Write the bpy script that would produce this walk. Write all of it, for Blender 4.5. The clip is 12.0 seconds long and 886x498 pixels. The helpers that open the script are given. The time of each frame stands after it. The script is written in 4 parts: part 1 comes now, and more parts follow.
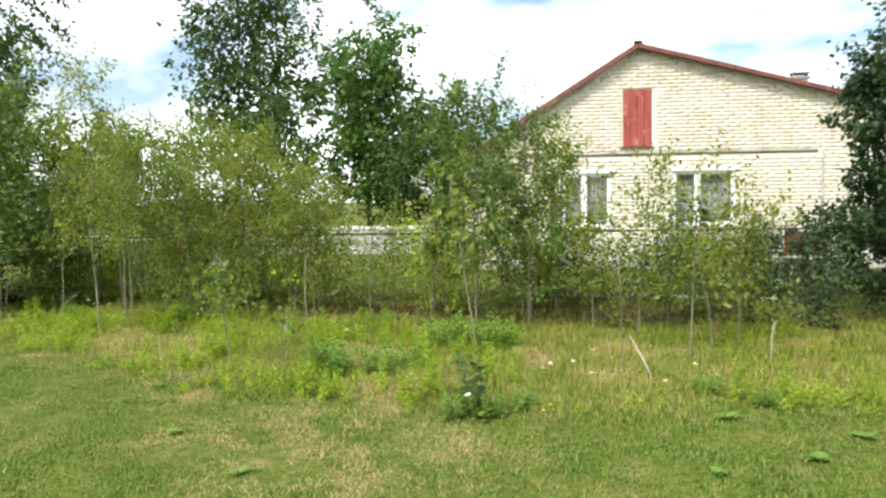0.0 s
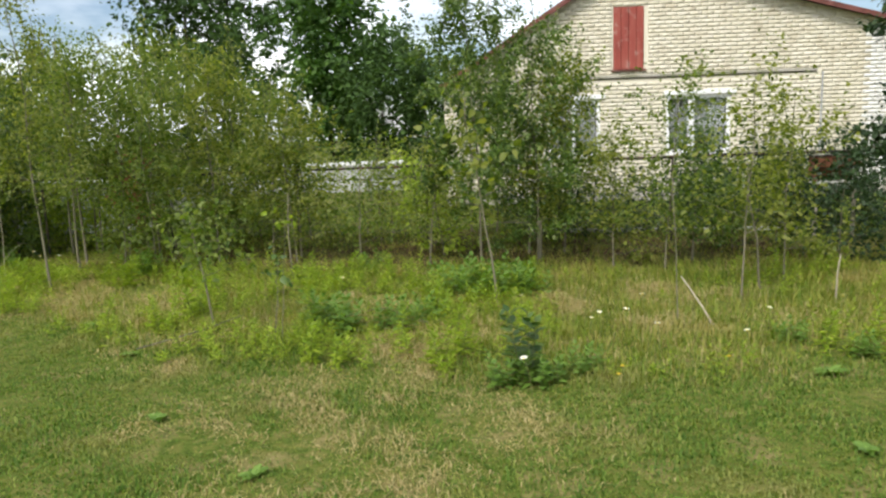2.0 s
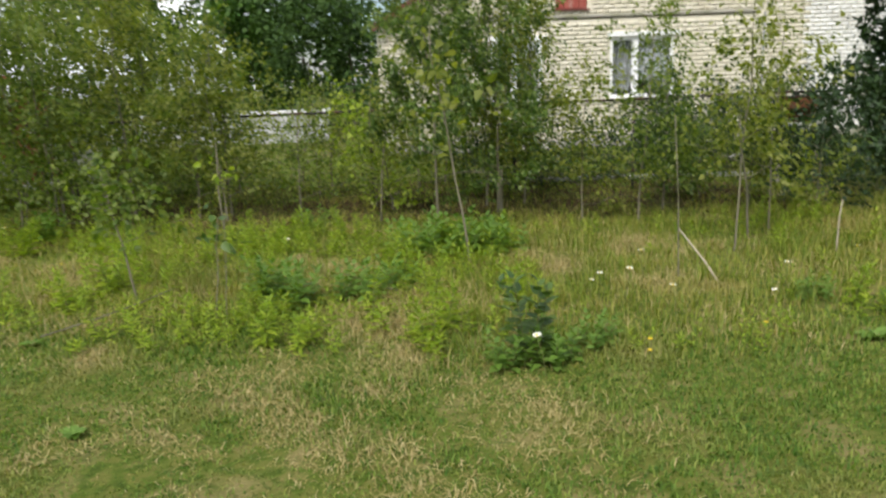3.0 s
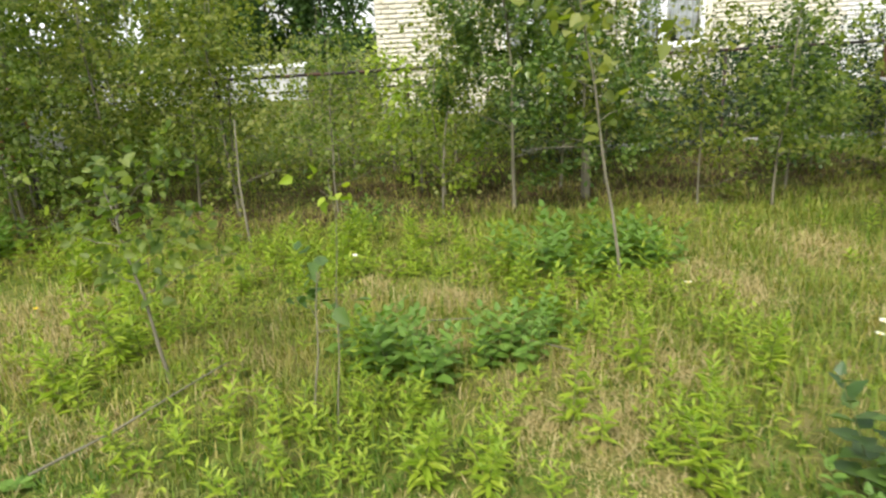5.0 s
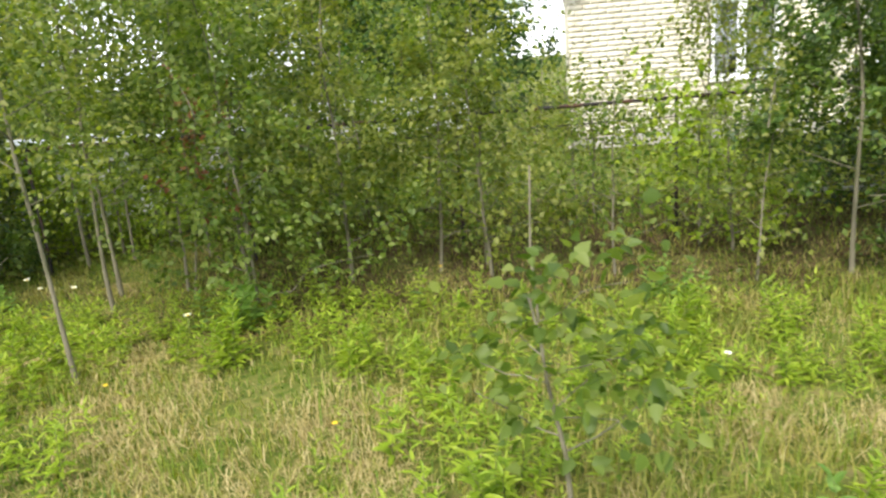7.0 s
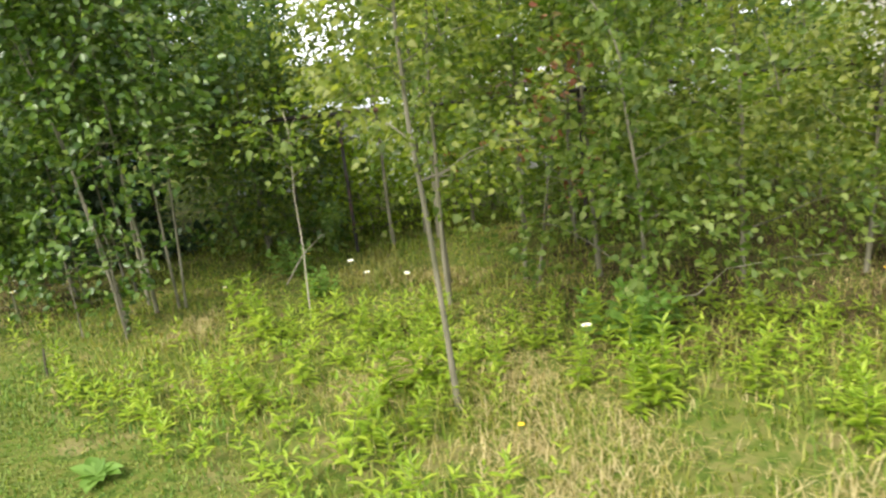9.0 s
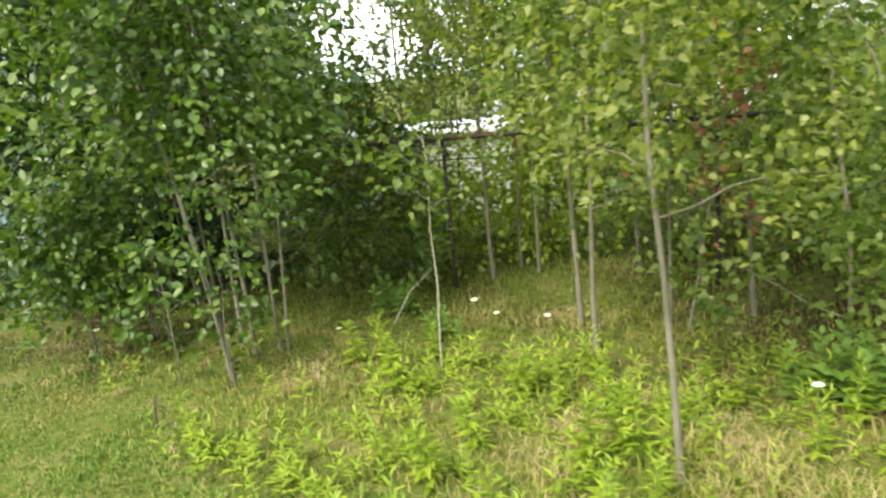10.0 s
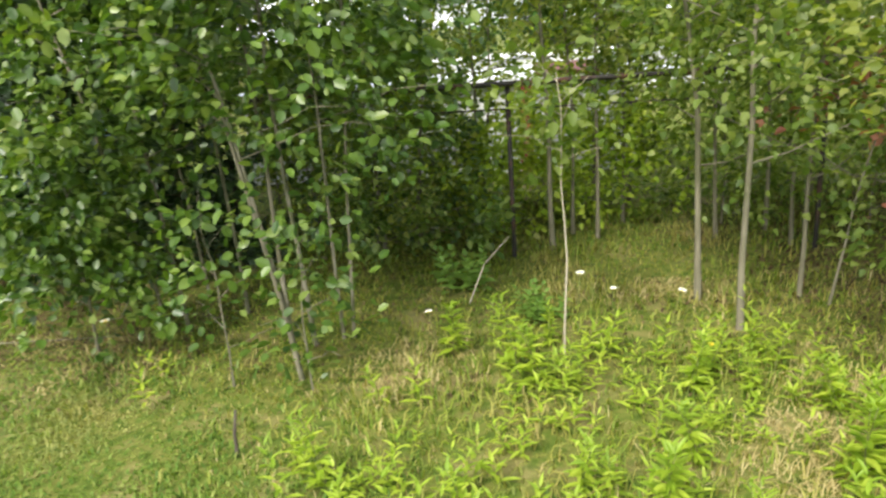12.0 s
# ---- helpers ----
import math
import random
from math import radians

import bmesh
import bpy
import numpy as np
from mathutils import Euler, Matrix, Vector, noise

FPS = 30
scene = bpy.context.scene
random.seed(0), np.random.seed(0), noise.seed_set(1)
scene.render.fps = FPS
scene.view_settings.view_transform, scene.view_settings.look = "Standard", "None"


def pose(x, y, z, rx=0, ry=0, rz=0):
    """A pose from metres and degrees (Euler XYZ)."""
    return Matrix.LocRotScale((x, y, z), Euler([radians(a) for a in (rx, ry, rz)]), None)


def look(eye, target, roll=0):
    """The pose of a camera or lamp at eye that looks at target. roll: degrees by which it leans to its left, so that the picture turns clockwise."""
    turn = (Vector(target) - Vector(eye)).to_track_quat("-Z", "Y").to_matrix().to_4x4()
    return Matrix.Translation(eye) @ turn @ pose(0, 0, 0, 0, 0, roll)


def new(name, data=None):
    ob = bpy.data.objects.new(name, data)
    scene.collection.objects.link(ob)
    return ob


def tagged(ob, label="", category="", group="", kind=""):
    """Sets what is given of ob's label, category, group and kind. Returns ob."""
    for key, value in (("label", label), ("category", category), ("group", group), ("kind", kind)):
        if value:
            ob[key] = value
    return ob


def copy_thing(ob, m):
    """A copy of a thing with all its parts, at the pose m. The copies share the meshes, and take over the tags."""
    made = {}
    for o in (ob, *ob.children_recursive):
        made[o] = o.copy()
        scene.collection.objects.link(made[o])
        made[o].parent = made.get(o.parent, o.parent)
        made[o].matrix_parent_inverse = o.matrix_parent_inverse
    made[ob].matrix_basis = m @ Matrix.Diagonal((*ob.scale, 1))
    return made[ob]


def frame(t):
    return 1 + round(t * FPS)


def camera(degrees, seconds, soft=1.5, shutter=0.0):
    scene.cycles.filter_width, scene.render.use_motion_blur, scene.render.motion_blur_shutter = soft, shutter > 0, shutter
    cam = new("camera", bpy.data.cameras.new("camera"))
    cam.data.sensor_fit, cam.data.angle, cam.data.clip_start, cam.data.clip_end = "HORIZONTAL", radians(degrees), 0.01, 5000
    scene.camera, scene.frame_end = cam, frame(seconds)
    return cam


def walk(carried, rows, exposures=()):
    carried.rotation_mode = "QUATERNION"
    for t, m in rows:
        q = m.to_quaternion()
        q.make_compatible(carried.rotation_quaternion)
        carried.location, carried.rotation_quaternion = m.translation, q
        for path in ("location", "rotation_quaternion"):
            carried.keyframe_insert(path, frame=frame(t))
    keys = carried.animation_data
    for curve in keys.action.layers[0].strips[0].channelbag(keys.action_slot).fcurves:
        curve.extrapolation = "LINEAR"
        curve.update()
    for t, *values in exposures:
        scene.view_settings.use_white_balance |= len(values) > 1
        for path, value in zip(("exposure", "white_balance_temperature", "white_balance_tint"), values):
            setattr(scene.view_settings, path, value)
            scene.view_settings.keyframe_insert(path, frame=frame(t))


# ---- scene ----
cam = camera(63.4, 12.0, soft=2.4, shutter=0.25)
PATH = [
    (0.0, pose(0.015, -0.340, 1.716, 86.08, 0.89, 6.26)),
    (0.5, pose(-0.027, -0.204, 1.674, 84.48, 2.56, 8.72)),
    (1.0, pose(-0.199, 0.144, 1.646, 85.13, 3.48, 14.23)),
    (1.5, pose(-0.440, 0.417, 1.606, 83.85, 1.97, 11.95)),
    (1.8, pose(-0.573, 0.588, 1.610, 81.24, 2.25, 5.00)),
    (2.0, pose(-0.655, 0.717, 1.610, 80.99, 2.03, 2.63)),
    (2.5, pose(-0.837, 1.122, 1.550, 78.73, 3.30, 4.46)),
    (2.8, pose(-0.969, 1.397, 1.525, 79.00, 2.13, -0.53)),
    (3.0, pose(-1.055, 1.583, 1.504, 76.93, 2.23, -3.82)),
    (3.2, pose(-1.100, 1.767, 1.496, 75.46, 3.36, -5.66)),
    (4.8, pose(-1.972, 3.274, 1.570, 73.42, 2.11, -10.09)),
    (5.0, pose(-2.065, 3.484, 1.571, 72.86, 2.76, -8.02)),
    (5.5, pose(-2.377, 3.836, 1.568, 73.74, 2.47, -9.13)),
    (6.0, pose(-2.656, 4.095, 1.609, 75.70, 2.75, -8.70)),
    (6.3, pose(-2.801, 4.309, 1.608, 75.69, 5.08, -5.83)),
    (6.5, pose(-2.932, 4.439, 1.608, 74.32, 5.50, -1.49)),
    (7.0, pose(-3.287, 4.784, 1.624, 75.44, 4.46, 0.75)),
    (7.5, pose(-3.512, 4.979, 1.579, 73.75, 3.88, 7.29)),
    (7.7, pose(-3.612, 5.053, 1.556, 74.85, 4.68, 12.15)),
    (9.3, pose(-4.935, 5.876, 1.589, 73.47, 6.03, 16.72)),
    (9.4, pose(-5.023, 5.909, 1.601, 73.05, 4.95, 17.81)),
    (9.5, pose(-5.114, 5.936, 1.611, 73.25, 4.03, 17.72)),
    (10.0, pose(-5.644, 5.943, 1.630, 76.25, 5.76, 15.27)),
    (10.5, pose(-6.070, 6.036, 1.629, 76.62, 4.10, 16.60)),
    (10.6, pose(-6.155, 6.067, 1.627, 73.69, 3.50, 14.40)),
    (11.0, pose(-6.499, 6.218, 1.624, 73.23, 1.71, 12.18)),
    (11.5, pose(-6.823, 6.278, 1.576, 71.82, 6.19, 11.08)),
    (12.0, pose(-6.891, 6.454, 1.527, 72.89, 4.19, 7.26)),
]
walk(cam, PATH, [(0.0, 0.7), (1.0, 0.27), (1.5, 0.22), (2.5, 0.1), (3.2, 0.03), (4.8, 0.48), (5.5, 0.76), (7.0, 0.84), (7.7, 0.84), (9.3, 1.1), (10.0, 1.14), (10.5, 1.0), (12.0, 1.1)])

# ---- world, sun ----
SUN_EL, SUN_AZ = 48.0, 205.0   # degrees; azimuth clockwise from +y
world = bpy.data.worlds.new("sky")
scene.world = world
world.use_nodes = True
wn, wl = world.node_tree.nodes, world.node_tree.links
wn.clear()
w_out = wn.new("ShaderNodeOutputWorld")
w_bg = wn.new("ShaderNodeBackground")
w_sky = wn.new("ShaderNodeTexSky")
w_sky.sky_type, w_sky.sun_disc = "NISHITA", False
w_sky.sun_elevation, w_sky.sun_rotation = radians(SUN_EL), radians(SUN_AZ)
w_sky.air_density, w_sky.dust_density = 1.0, 2.0
w_co = wn.new("ShaderNodeTexCoord")
w_map = wn.new("ShaderNodeMapping")
w_map.inputs["Scale"].default_value = (1.6, 1.6, 4.5)
w_no = wn.new("ShaderNodeTexNoise")
w_no.inputs["Scale"].default_value, w_no.inputs["Detail"].default_value = 1.7, 6.0
w_ra = wn.new("ShaderNodeValToRGB")
w_ra.color_ramp.elements[0].position, w_ra.color_ramp.elements[1].position = 0.4, 0.64
w_mix = wn.new("ShaderNodeMixRGB")
w_mix.inputs["Color2"].default_value = (12.5, 12.6, 12.8, 1)
wl.new(w_co.outputs["Generated"], w_map.inputs["Vector"])
wl.new(w_map.outputs["Vector"], w_no.inputs["Vector"])
wl.new(w_no.outputs["Fac"], w_ra.inputs["Fac"])
wl.new(w_ra.outputs["Color"], w_mix.inputs["Fac"])
wl.new(w_sky.outputs["Color"], w_mix.inputs["Color1"])
wl.new(w_mix.outputs["Color"], w_bg.inputs["Color"])
w_bg.inputs["Strength"].default_value = 0.14
wl.new(w_bg.outputs["Background"], w_out.inputs["Surface"])
sun = new("sun", bpy.data.lights.new("sun", "SUN"))
sun.data.energy, sun.data.angle, sun.data.color = 3.0, radians(14), (1.0, 0.95, 0.86)
_a, _e = radians(SUN_AZ), radians(SUN_EL)
sun.matrix_world = look((40 * math.sin(_a) * math.cos(_e), 40 * math.cos(_a) * math.cos(_e), 40 * math.sin(_e)), (0, 0, 0))

# ---- materials ----


def ramp_stops(node, stops):
    el = node.color_ramp.elements
    while len(el) < len(stops):
        el.new(0.5)
    for e, (p, c) in zip(el, stops):
        e.position, e.color = p, (*c, 1)


def shade(name, colours, source="island", scale=3.0, rough=0.7, bump=0.0, bump_scale=40.0, spec=0.3, metal=0.0, stain=None, stain_scale=1.2, stain_at=(0.5, 0.65), translucent=0.0, stretch=(1, 1, 1)):
    """A surface whose colour runs through colours by piece ("island", "object") or by noise ("noise"), with grain, stains and relief."""
    m = bpy.data.materials.new(name)
    m.use_nodes = True
    n, l = m.node_tree.nodes, m.node_tree.links
    b = n["Principled BSDF"]
    out = n["Material Output"]
    co = n.new("ShaderNodeTexCoord")
    mp = n.new("ShaderNodeMapping")
    mp.inputs["Scale"].default_value = stretch
    l.new(co.outputs["Object"], mp.inputs["Vector"])
    ra = n.new("ShaderNodeValToRGB")
    ramp_stops(ra, [(i / max(1, len(colours) - 1), c) for i, c in enumerate(colours)])
    no = n.new("ShaderNodeTexNoise")
    no.inputs["Scale"].default_value, no.inputs["Detail"].default_value = scale, 5.0
    l.new(mp.outputs["Vector"], no.inputs["Vector"])
    if source == "noise":
        sp = n.new("ShaderNodeMapRange")
        sp.inputs["From Min"].default_value, sp.inputs["From Max"].default_value = 0.28, 0.72
        l.new(no.outputs["Fac"], sp.inputs["Value"])
        l.new(sp.outputs["Result"], ra.inputs["Fac"])
    else:
        g = n.new("ShaderNodeNewGeometry" if source == "island" else "ShaderNodeObjectInfo")
        rnd = g.outputs["Random Per Island" if source == "island" else "Random"]
        ad = n.new("ShaderNodeMath")
        ad.operation = "MULTIPLY_ADD"
        l.new(no.outputs["Fac"], ad.inputs[0])
        ad.inputs[1].default_value = 0.7
        sb = n.new("ShaderNodeMath")
        sb.operation = "SUBTRACT"
        l.new(rnd, sb.inputs[0])
        sb.inputs[1].default_value = 0.35
        l.new(sb.outputs[0], ad.inputs[2])
        l.new(ad.outputs[0], ra.inputs["Fac"])
    colour = ra.outputs["Color"]
    if stain:
        sn = n.new("ShaderNodeTexNoise")
        sn.inputs["Scale"].default_value, sn.inputs["Detail"].default_value = stain_scale, 6.0
        l.new(co.outputs["Object"], sn.inputs["Vector"])
        sr = n.new("ShaderNodeMapRange")
        sr.inputs["From Min"].default_value, sr.inputs["From Max"].default_value = stain_at
        l.new(sn.outputs["Fac"], sr.inputs["Value"])
        mx = n.new("ShaderNodeMixRGB")
        mx.inputs["Color2"].default_value = (*stain, 1)
        l.new(sr.outputs["Result"], mx.inputs["Fac"])
        l.new(colour, mx.inputs["Color1"])
        colour = mx.outputs["Color"]
    l.new(colour, b.inputs["Base Color"])
    b.inputs["Roughness"].default_value = rough
    b.inputs["Specular IOR Level"].default_value = spec
    b.inputs["Metallic"].default_value = metal
    if bump:
        bn = n.new("ShaderNodeTexNoise")
        bn.inputs["Scale"].default_value, bn.inputs["Detail"].default_value = bump_scale, 6.0
        l.new(mp.outputs["Vector"], bn.inputs["Vector"])
        bp = n.new("ShaderNodeBump")
        bp.inputs["Strength"].default_value, bp.inputs["Distance"].default_value = bump, 0.01
        l.new(bn.outputs["Fac"], bp.inputs["Height"])
        l.new(bp.outputs["Normal"], b.inputs["Normal"])
    if translucent:
        tr = n.new("ShaderNodeBsdfTranslucent")
        hs = n.new("ShaderNodeMixRGB")
        hs.blend_type = "MULTIPLY"
        hs.inputs["Fac"].default_value = 1.0
        hs.inputs["Color2"].default_value = (1.75, 1.85, 0.6, 1)
        l.new(colour, hs.inputs["Color1"])
        l.new(hs.outputs["Color"], tr.inputs["Color"])
        ms = n.new("ShaderNodeMixShader")
        ms.inputs["Fac"].default_value = translucent
        l.new(b.outputs["BSDF"], ms.inputs[1])
        l.new(tr.outputs["BSDF"], ms.inputs[2])
        l.new(ms.outputs["Shader"], out.inputs["Surface"])
    return m


M_SOIL = shade("soil_and_thatch", [(0.046, 0.072, 0.011), (0.078, 0.11, 0.017), (0.128, 0.134, 0.031), (0.083, 0.11, 0.017)], "noise", 14.0, 0.95, 1.0, 45, 0.1, stain=(0.24, 0.19, 0.085), stain_scale=3.5, stain_at=(0.52, 0.78))
M_LAWN = shade("lawn_blades", [(0.05, 0.116, 0.013), (0.092, 0.168, 0.021), (0.145, 0.215, 0.033), (0.23, 0.262, 0.06)], "island", 2.2, 0.6, spec=0.25, stain=(0.33, 0.28, 0.11), stain_scale=1.5, stain_at=(0.54, 0.8), translucent=0.3)
M_ROUGH = shade("rough_grass_blades", [(0.092, 0.16, 0.015), (0.155, 0.215, 0.025), (0.22, 0.25, 0.04), (0.31, 0.268, 0.08)], "island", 0.8, 0.6, spec=0.25, stain=(0.36, 0.28, 0.11), stain_scale=0.9, stain_at=(0.55, 0.72), translucent=0.3)
M_STRAW = shade("dry_straw", [(0.27, 0.215, 0.085), (0.385, 0.315, 0.14), (0.49, 0.41, 0.215)], "island", 2.0, 0.7, spec=0.2, translucent=0.2)
M_LITTER = shade("brown_leaf_litter", [(0.05, 0.034, 0.018), (0.09, 0.062, 0.03), (0.14, 0.1, 0.05)], "island", 2.0, 0.9, spec=0.1)
M_LEAF_OLIVE = shade("poplar_leaf", [(0.055, 0.085, 0.011), (0.125, 0.165, 0.02), (0.19, 0.215, 0.036), (0.27, 0.285, 0.09)], "island", 1.6, 0.5, spec=0.4, translucent=0.5)
M_LEAF_GREEN = shade("willow_leaf", [(0.055, 0.095, 0.013), (0.1, 0.155, 0.022), (0.155, 0.205, 0.04), (0.23, 0.27, 0.08)], "island", 1.6, 0.5, spec=0.4, translucent=0.5)
M_LEAF_ALDER = shade("alder_leaf", [(0.028, 0.066, 0.008), (0.058, 0.112, 0.013), (0.1, 0.165, 0.022), (0.18, 0.235, 0.055)], "island", 1.5, 0.4, spec=0.5, translucent=0.32)
# low albedo; on the bushes behind the alder it stands in for shade
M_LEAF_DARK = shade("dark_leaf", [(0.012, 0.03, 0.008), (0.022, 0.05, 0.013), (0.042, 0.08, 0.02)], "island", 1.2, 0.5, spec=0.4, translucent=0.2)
M_LEAF_FAR = shade("far_tree_leaf", [(0.025, 0.055, 0.014), (0.045, 0.09, 0.02), (0.07, 0.13, 0.03)], "island", 0.5, 0.6, spec=0.2, translucent=0.2)
M_LEAF_OAK = shade("oak_leaf", [(0.03, 0.08, 0.012), (0.055, 0.13, 0.02), (0.1, 0.19, 0.032)], "island", 0.5, 0.5, spec=0.35, translucent=0.25)
M_LEAF_RED = shade("reddish_leaf", [(0.2, 0.07, 0.04), (0.3, 0.13, 0.07), (0.16, 0.12, 0.04)], "island", 2.0, 0.5, translucent=0.25)
M_HERB = shade("herb_leaf", [(0.16, 0.25, 0.016), (0.24, 0.33, 0.026), (0.33, 0.4, 0.045)], "island", 1.2, 0.5, spec=0.35, translucent=0.35)
M_NETTLE = shade("nettle_leaf", [(0.085, 0.165, 0.022), (0.125, 0.22, 0.034), (0.175, 0.285, 0.055)], "island", 1.2, 0.5, spec=0.35, translucent=0.3)
M_ROSETTE = shade("broad_dark_leaf", [(0.03, 0.072, 0.01), (0.055, 0.105, 0.016), (0.09, 0.15, 0.028)], "island", 2.0, 0.45, spec=0.45, translucent=0.2)
M_STEM = shade("green_stem", [(0.12, 0.16, 0.04), (0.18, 0.17, 0.06)], "noise", 8.0, 0.6)
M_BARK = shade("grey_green_bark", [(0.1, 0.095, 0.06), (0.17, 0.155, 0.105), (0.25, 0.23, 0.17)], "noise", 6.0, 0.8, 0.6, 30, 0.2, stain=(0.1, 0.1, 0.055), stain_scale=5.0, stretch=(1, 1, 0.3))
M_BARK_PALE = shade("pale_bark", [(0.3, 0.26, 0.19), (0.42, 0.37, 0.28)], "noise", 6.0, 0.8, 0.5, 30, 0.2, stretch=(1, 1, 0.3))
M_BARK_DARK = shade("dark_bark", [(0.05, 0.04, 0.03), (0.1, 0.085, 0.065)], "noise", 6.0, 0.9, 0.6, 25, 0.2, stretch=(1, 1, 0.3))
M_BRICK_C = [(0.6, 0.56, 0.44), (0.63, 0.59, 0.475), (0.655, 0.615, 0.5), (0.69, 0.65, 0.545)]
M_BRICK = shade("silicate_brick", M_BRICK_C, "object", 9.0, 0.85, 0.35, 60, 0.2, stain=(0.53, 0.48, 0.37), stain_scale=3.0)
M_BRICK_REST = shade("silicate_brick_joined", M_BRICK_C, "island", 9.0, 0.85, 0.35, 60, 0.2, stain=(0.53, 0.48, 0.37), stain_scale=3.0)
M_BRICK_WHITE = shade("white_brick", [(0.68, 0.68, 0.66), (0.74, 0.74, 0.72), (0.79, 0.79, 0.77)], "island", 9.0, 0.85, 0.35, 60, 0.2, stain=(0.6, 0.59, 0.56), stain_scale=3.0)
M_MORTAR = shade("mortar", [(0.64, 0.6, 0.48), (0.72, 0.68, 0.56)], "noise", 12.0, 0.95, 0.5, 80, 0.1)
M_PLINTH = shade("grey_render", [(0.35, 0.33, 0.29), (0.46, 0.44, 0.39)], "noise", 4.0, 0.95, 0.5, 40, 0.1, stain=(0.25, 0.25, 0.18), stain_scale=2.0)
M_REDROOF = shade("red_roof_paint", [(0.09, 0.034, 0.028), (0.15, 0.05, 0.04), (0.2, 0.085, 0.07)], "noise", 7.0, 0.6, 0.3, 30)
M_HATCH = shade("red_hatch_paint", [(0.2, 0.04, 0.03), (0.28, 0.06, 0.045), (0.33, 0.1, 0.075)], "noise", 5.0, 0.6, 0.4, 30, stain=(0.42, 0.25, 0.21), stain_scale=5.0, stain_at=(0.55, 0.72), stretch=(1, 1, 0.25))
M_WHITE = shade("white_plastic_paint", [(0.78, 0.79, 0.8), (0.84, 0.84, 0.84)], "noise", 4.0, 0.4, spec=0.5)
M_WALLPALE = shade("whitewashed_wall", [(0.36, 0.37, 0.36), (0.5, 0.51, 0.5), (0.6, 0.6, 0.58)], "noise", 2.5, 0.9, 0.4, 30, stain=(0.42, 0.42, 0.38), stain_scale=1.5)
M_METAL = shade("dark_painted_steel", [(0.02, 0.018, 0.016), (0.045, 0.04, 0.035)], "noise", 12.0, 0.6, 0.2, 60, metal=0.3, stain=(0.1, 0.05, 0.03), stain_scale=9.0)
M_ZINC = shade("weathered_zinc", [(0.22, 0.24, 0.24), (0.36, 0.37, 0.36)], "noise", 12.0, 0.55, 0.2, 60, metal=0.6)
M_RUST = shade("rusty_brown_sheet", [(0.07, 0.03, 0.018), (0.14, 0.058, 0.03), (0.2, 0.09, 0.05)], "noise", 6.0, 0.85, 0.4, 40)
M_BLUE = shade("blue_fence_paint", [(0.16, 0.27, 0.36), (0.22, 0.36, 0.46), (0.3, 0.44, 0.52)], "noise", 5.0, 0.6, 0.3, 30)
M_CONCRETE = shade("concrete", [(0.36, 0.36, 0.34), (0.5, 0.5, 0.47)], "noise", 5.0, 0.95, 0.5, 40, 0.1, stain=(0.28, 0.28, 0.22), stain_scale=2.0)
M_DEADWOOD = shade("grey_dead_wood", [(0.22, 0.2, 0.16), (0.36, 0.33, 0.28)], "noise", 8.0, 0.9, 0.5, 40, 0.1)
M_PETAL = shade("white_petals", [(0.8, 0.8, 0.76), (0.86, 0.86, 0.82)], "noise", 20.0, 0.6, translucent=0.2)
M_YELLOW = shade("yellow_petals", [(0.75, 0.52, 0.03), (0.82, 0.62, 0.05)], "noise", 20.0, 0.6, translucent=0.2)
M_ROOM = shade("dim_room_plaster", [(0.2, 0.2, 0.19), (0.28, 0.27, 0.25)], "noise", 2.0, 0.9)
M_LACE = shade("lace_curtain", [(0.2, 0.21, 0.22), (0.36, 0.37, 0.37)], "noise", 9.0, 0.9, translucent=0.3, stretch=(6, 1, 1))
M_GLASS = bpy.data.materials.new("window_glass")
M_GLASS.use_nodes = True
_g = M_GLASS.node_tree.nodes["Principled BSDF"]
_g.inputs["Base Color"].default_value = (0.9, 0.94, 0.95, 1)
_g.inputs["Roughness"].default_value, _g.inputs["Transmission Weight"].default_value = 0.02, 1.0
_g.inputs["IOR"].default_value = 1.5

# ---- mesh helpers ----


def tri_mesh(name, v, f, material, smooth=False):
    """A mesh from arrays of places and triangles."""
    v, f = np.asarray(v, np.float32), np.asarray(f, np.int32)
    me = bpy.data.meshes.new(name)
    me.vertices.add(len(v))
    me.vertices.foreach_set("co", v.ravel())
    me.loops.add(f.size)
    me.loops.foreach_set("vertex_index", f.ravel())
    me.polygons.add(len(f))
    me.polygons.foreach_set("loop_start", np.arange(0, f.size, 3, dtype=np.int32))
    if smooth:
        me.polygons.foreach_set("use_smooth", np.ones(len(f), bool))
    me.update(calc_edges=True)
    me.materials.append(material)
    return me


def join_arrays(pieces):
    vs, fs, k = [], [], 0
    for v, f in pieces:
        vs.append(v)
        fs.append(np.asarray(f) + k)
        k += len(v)
    return np.concatenate(vs), np.concatenate(fs)


def child(name, me, parent, label=""):
    ob = new(name, me)
    ob.parent = parent
    return tagged(ob, label)


def part(name, bm, material, parent, label=""):
    me = bpy.data.meshes.new(name)
    bm.to_mesh(me)
    bm.free()
    me.materials.append(material)
    return child(name, me, parent, label)


def thing(name, label, category, group="", kind="", at=(0, 0, 0), turn=0):
    ob = new(name)
    ob.matrix_basis = pose(*at, 0, 0, turn)
    return tagged(ob, label, category, group, kind)


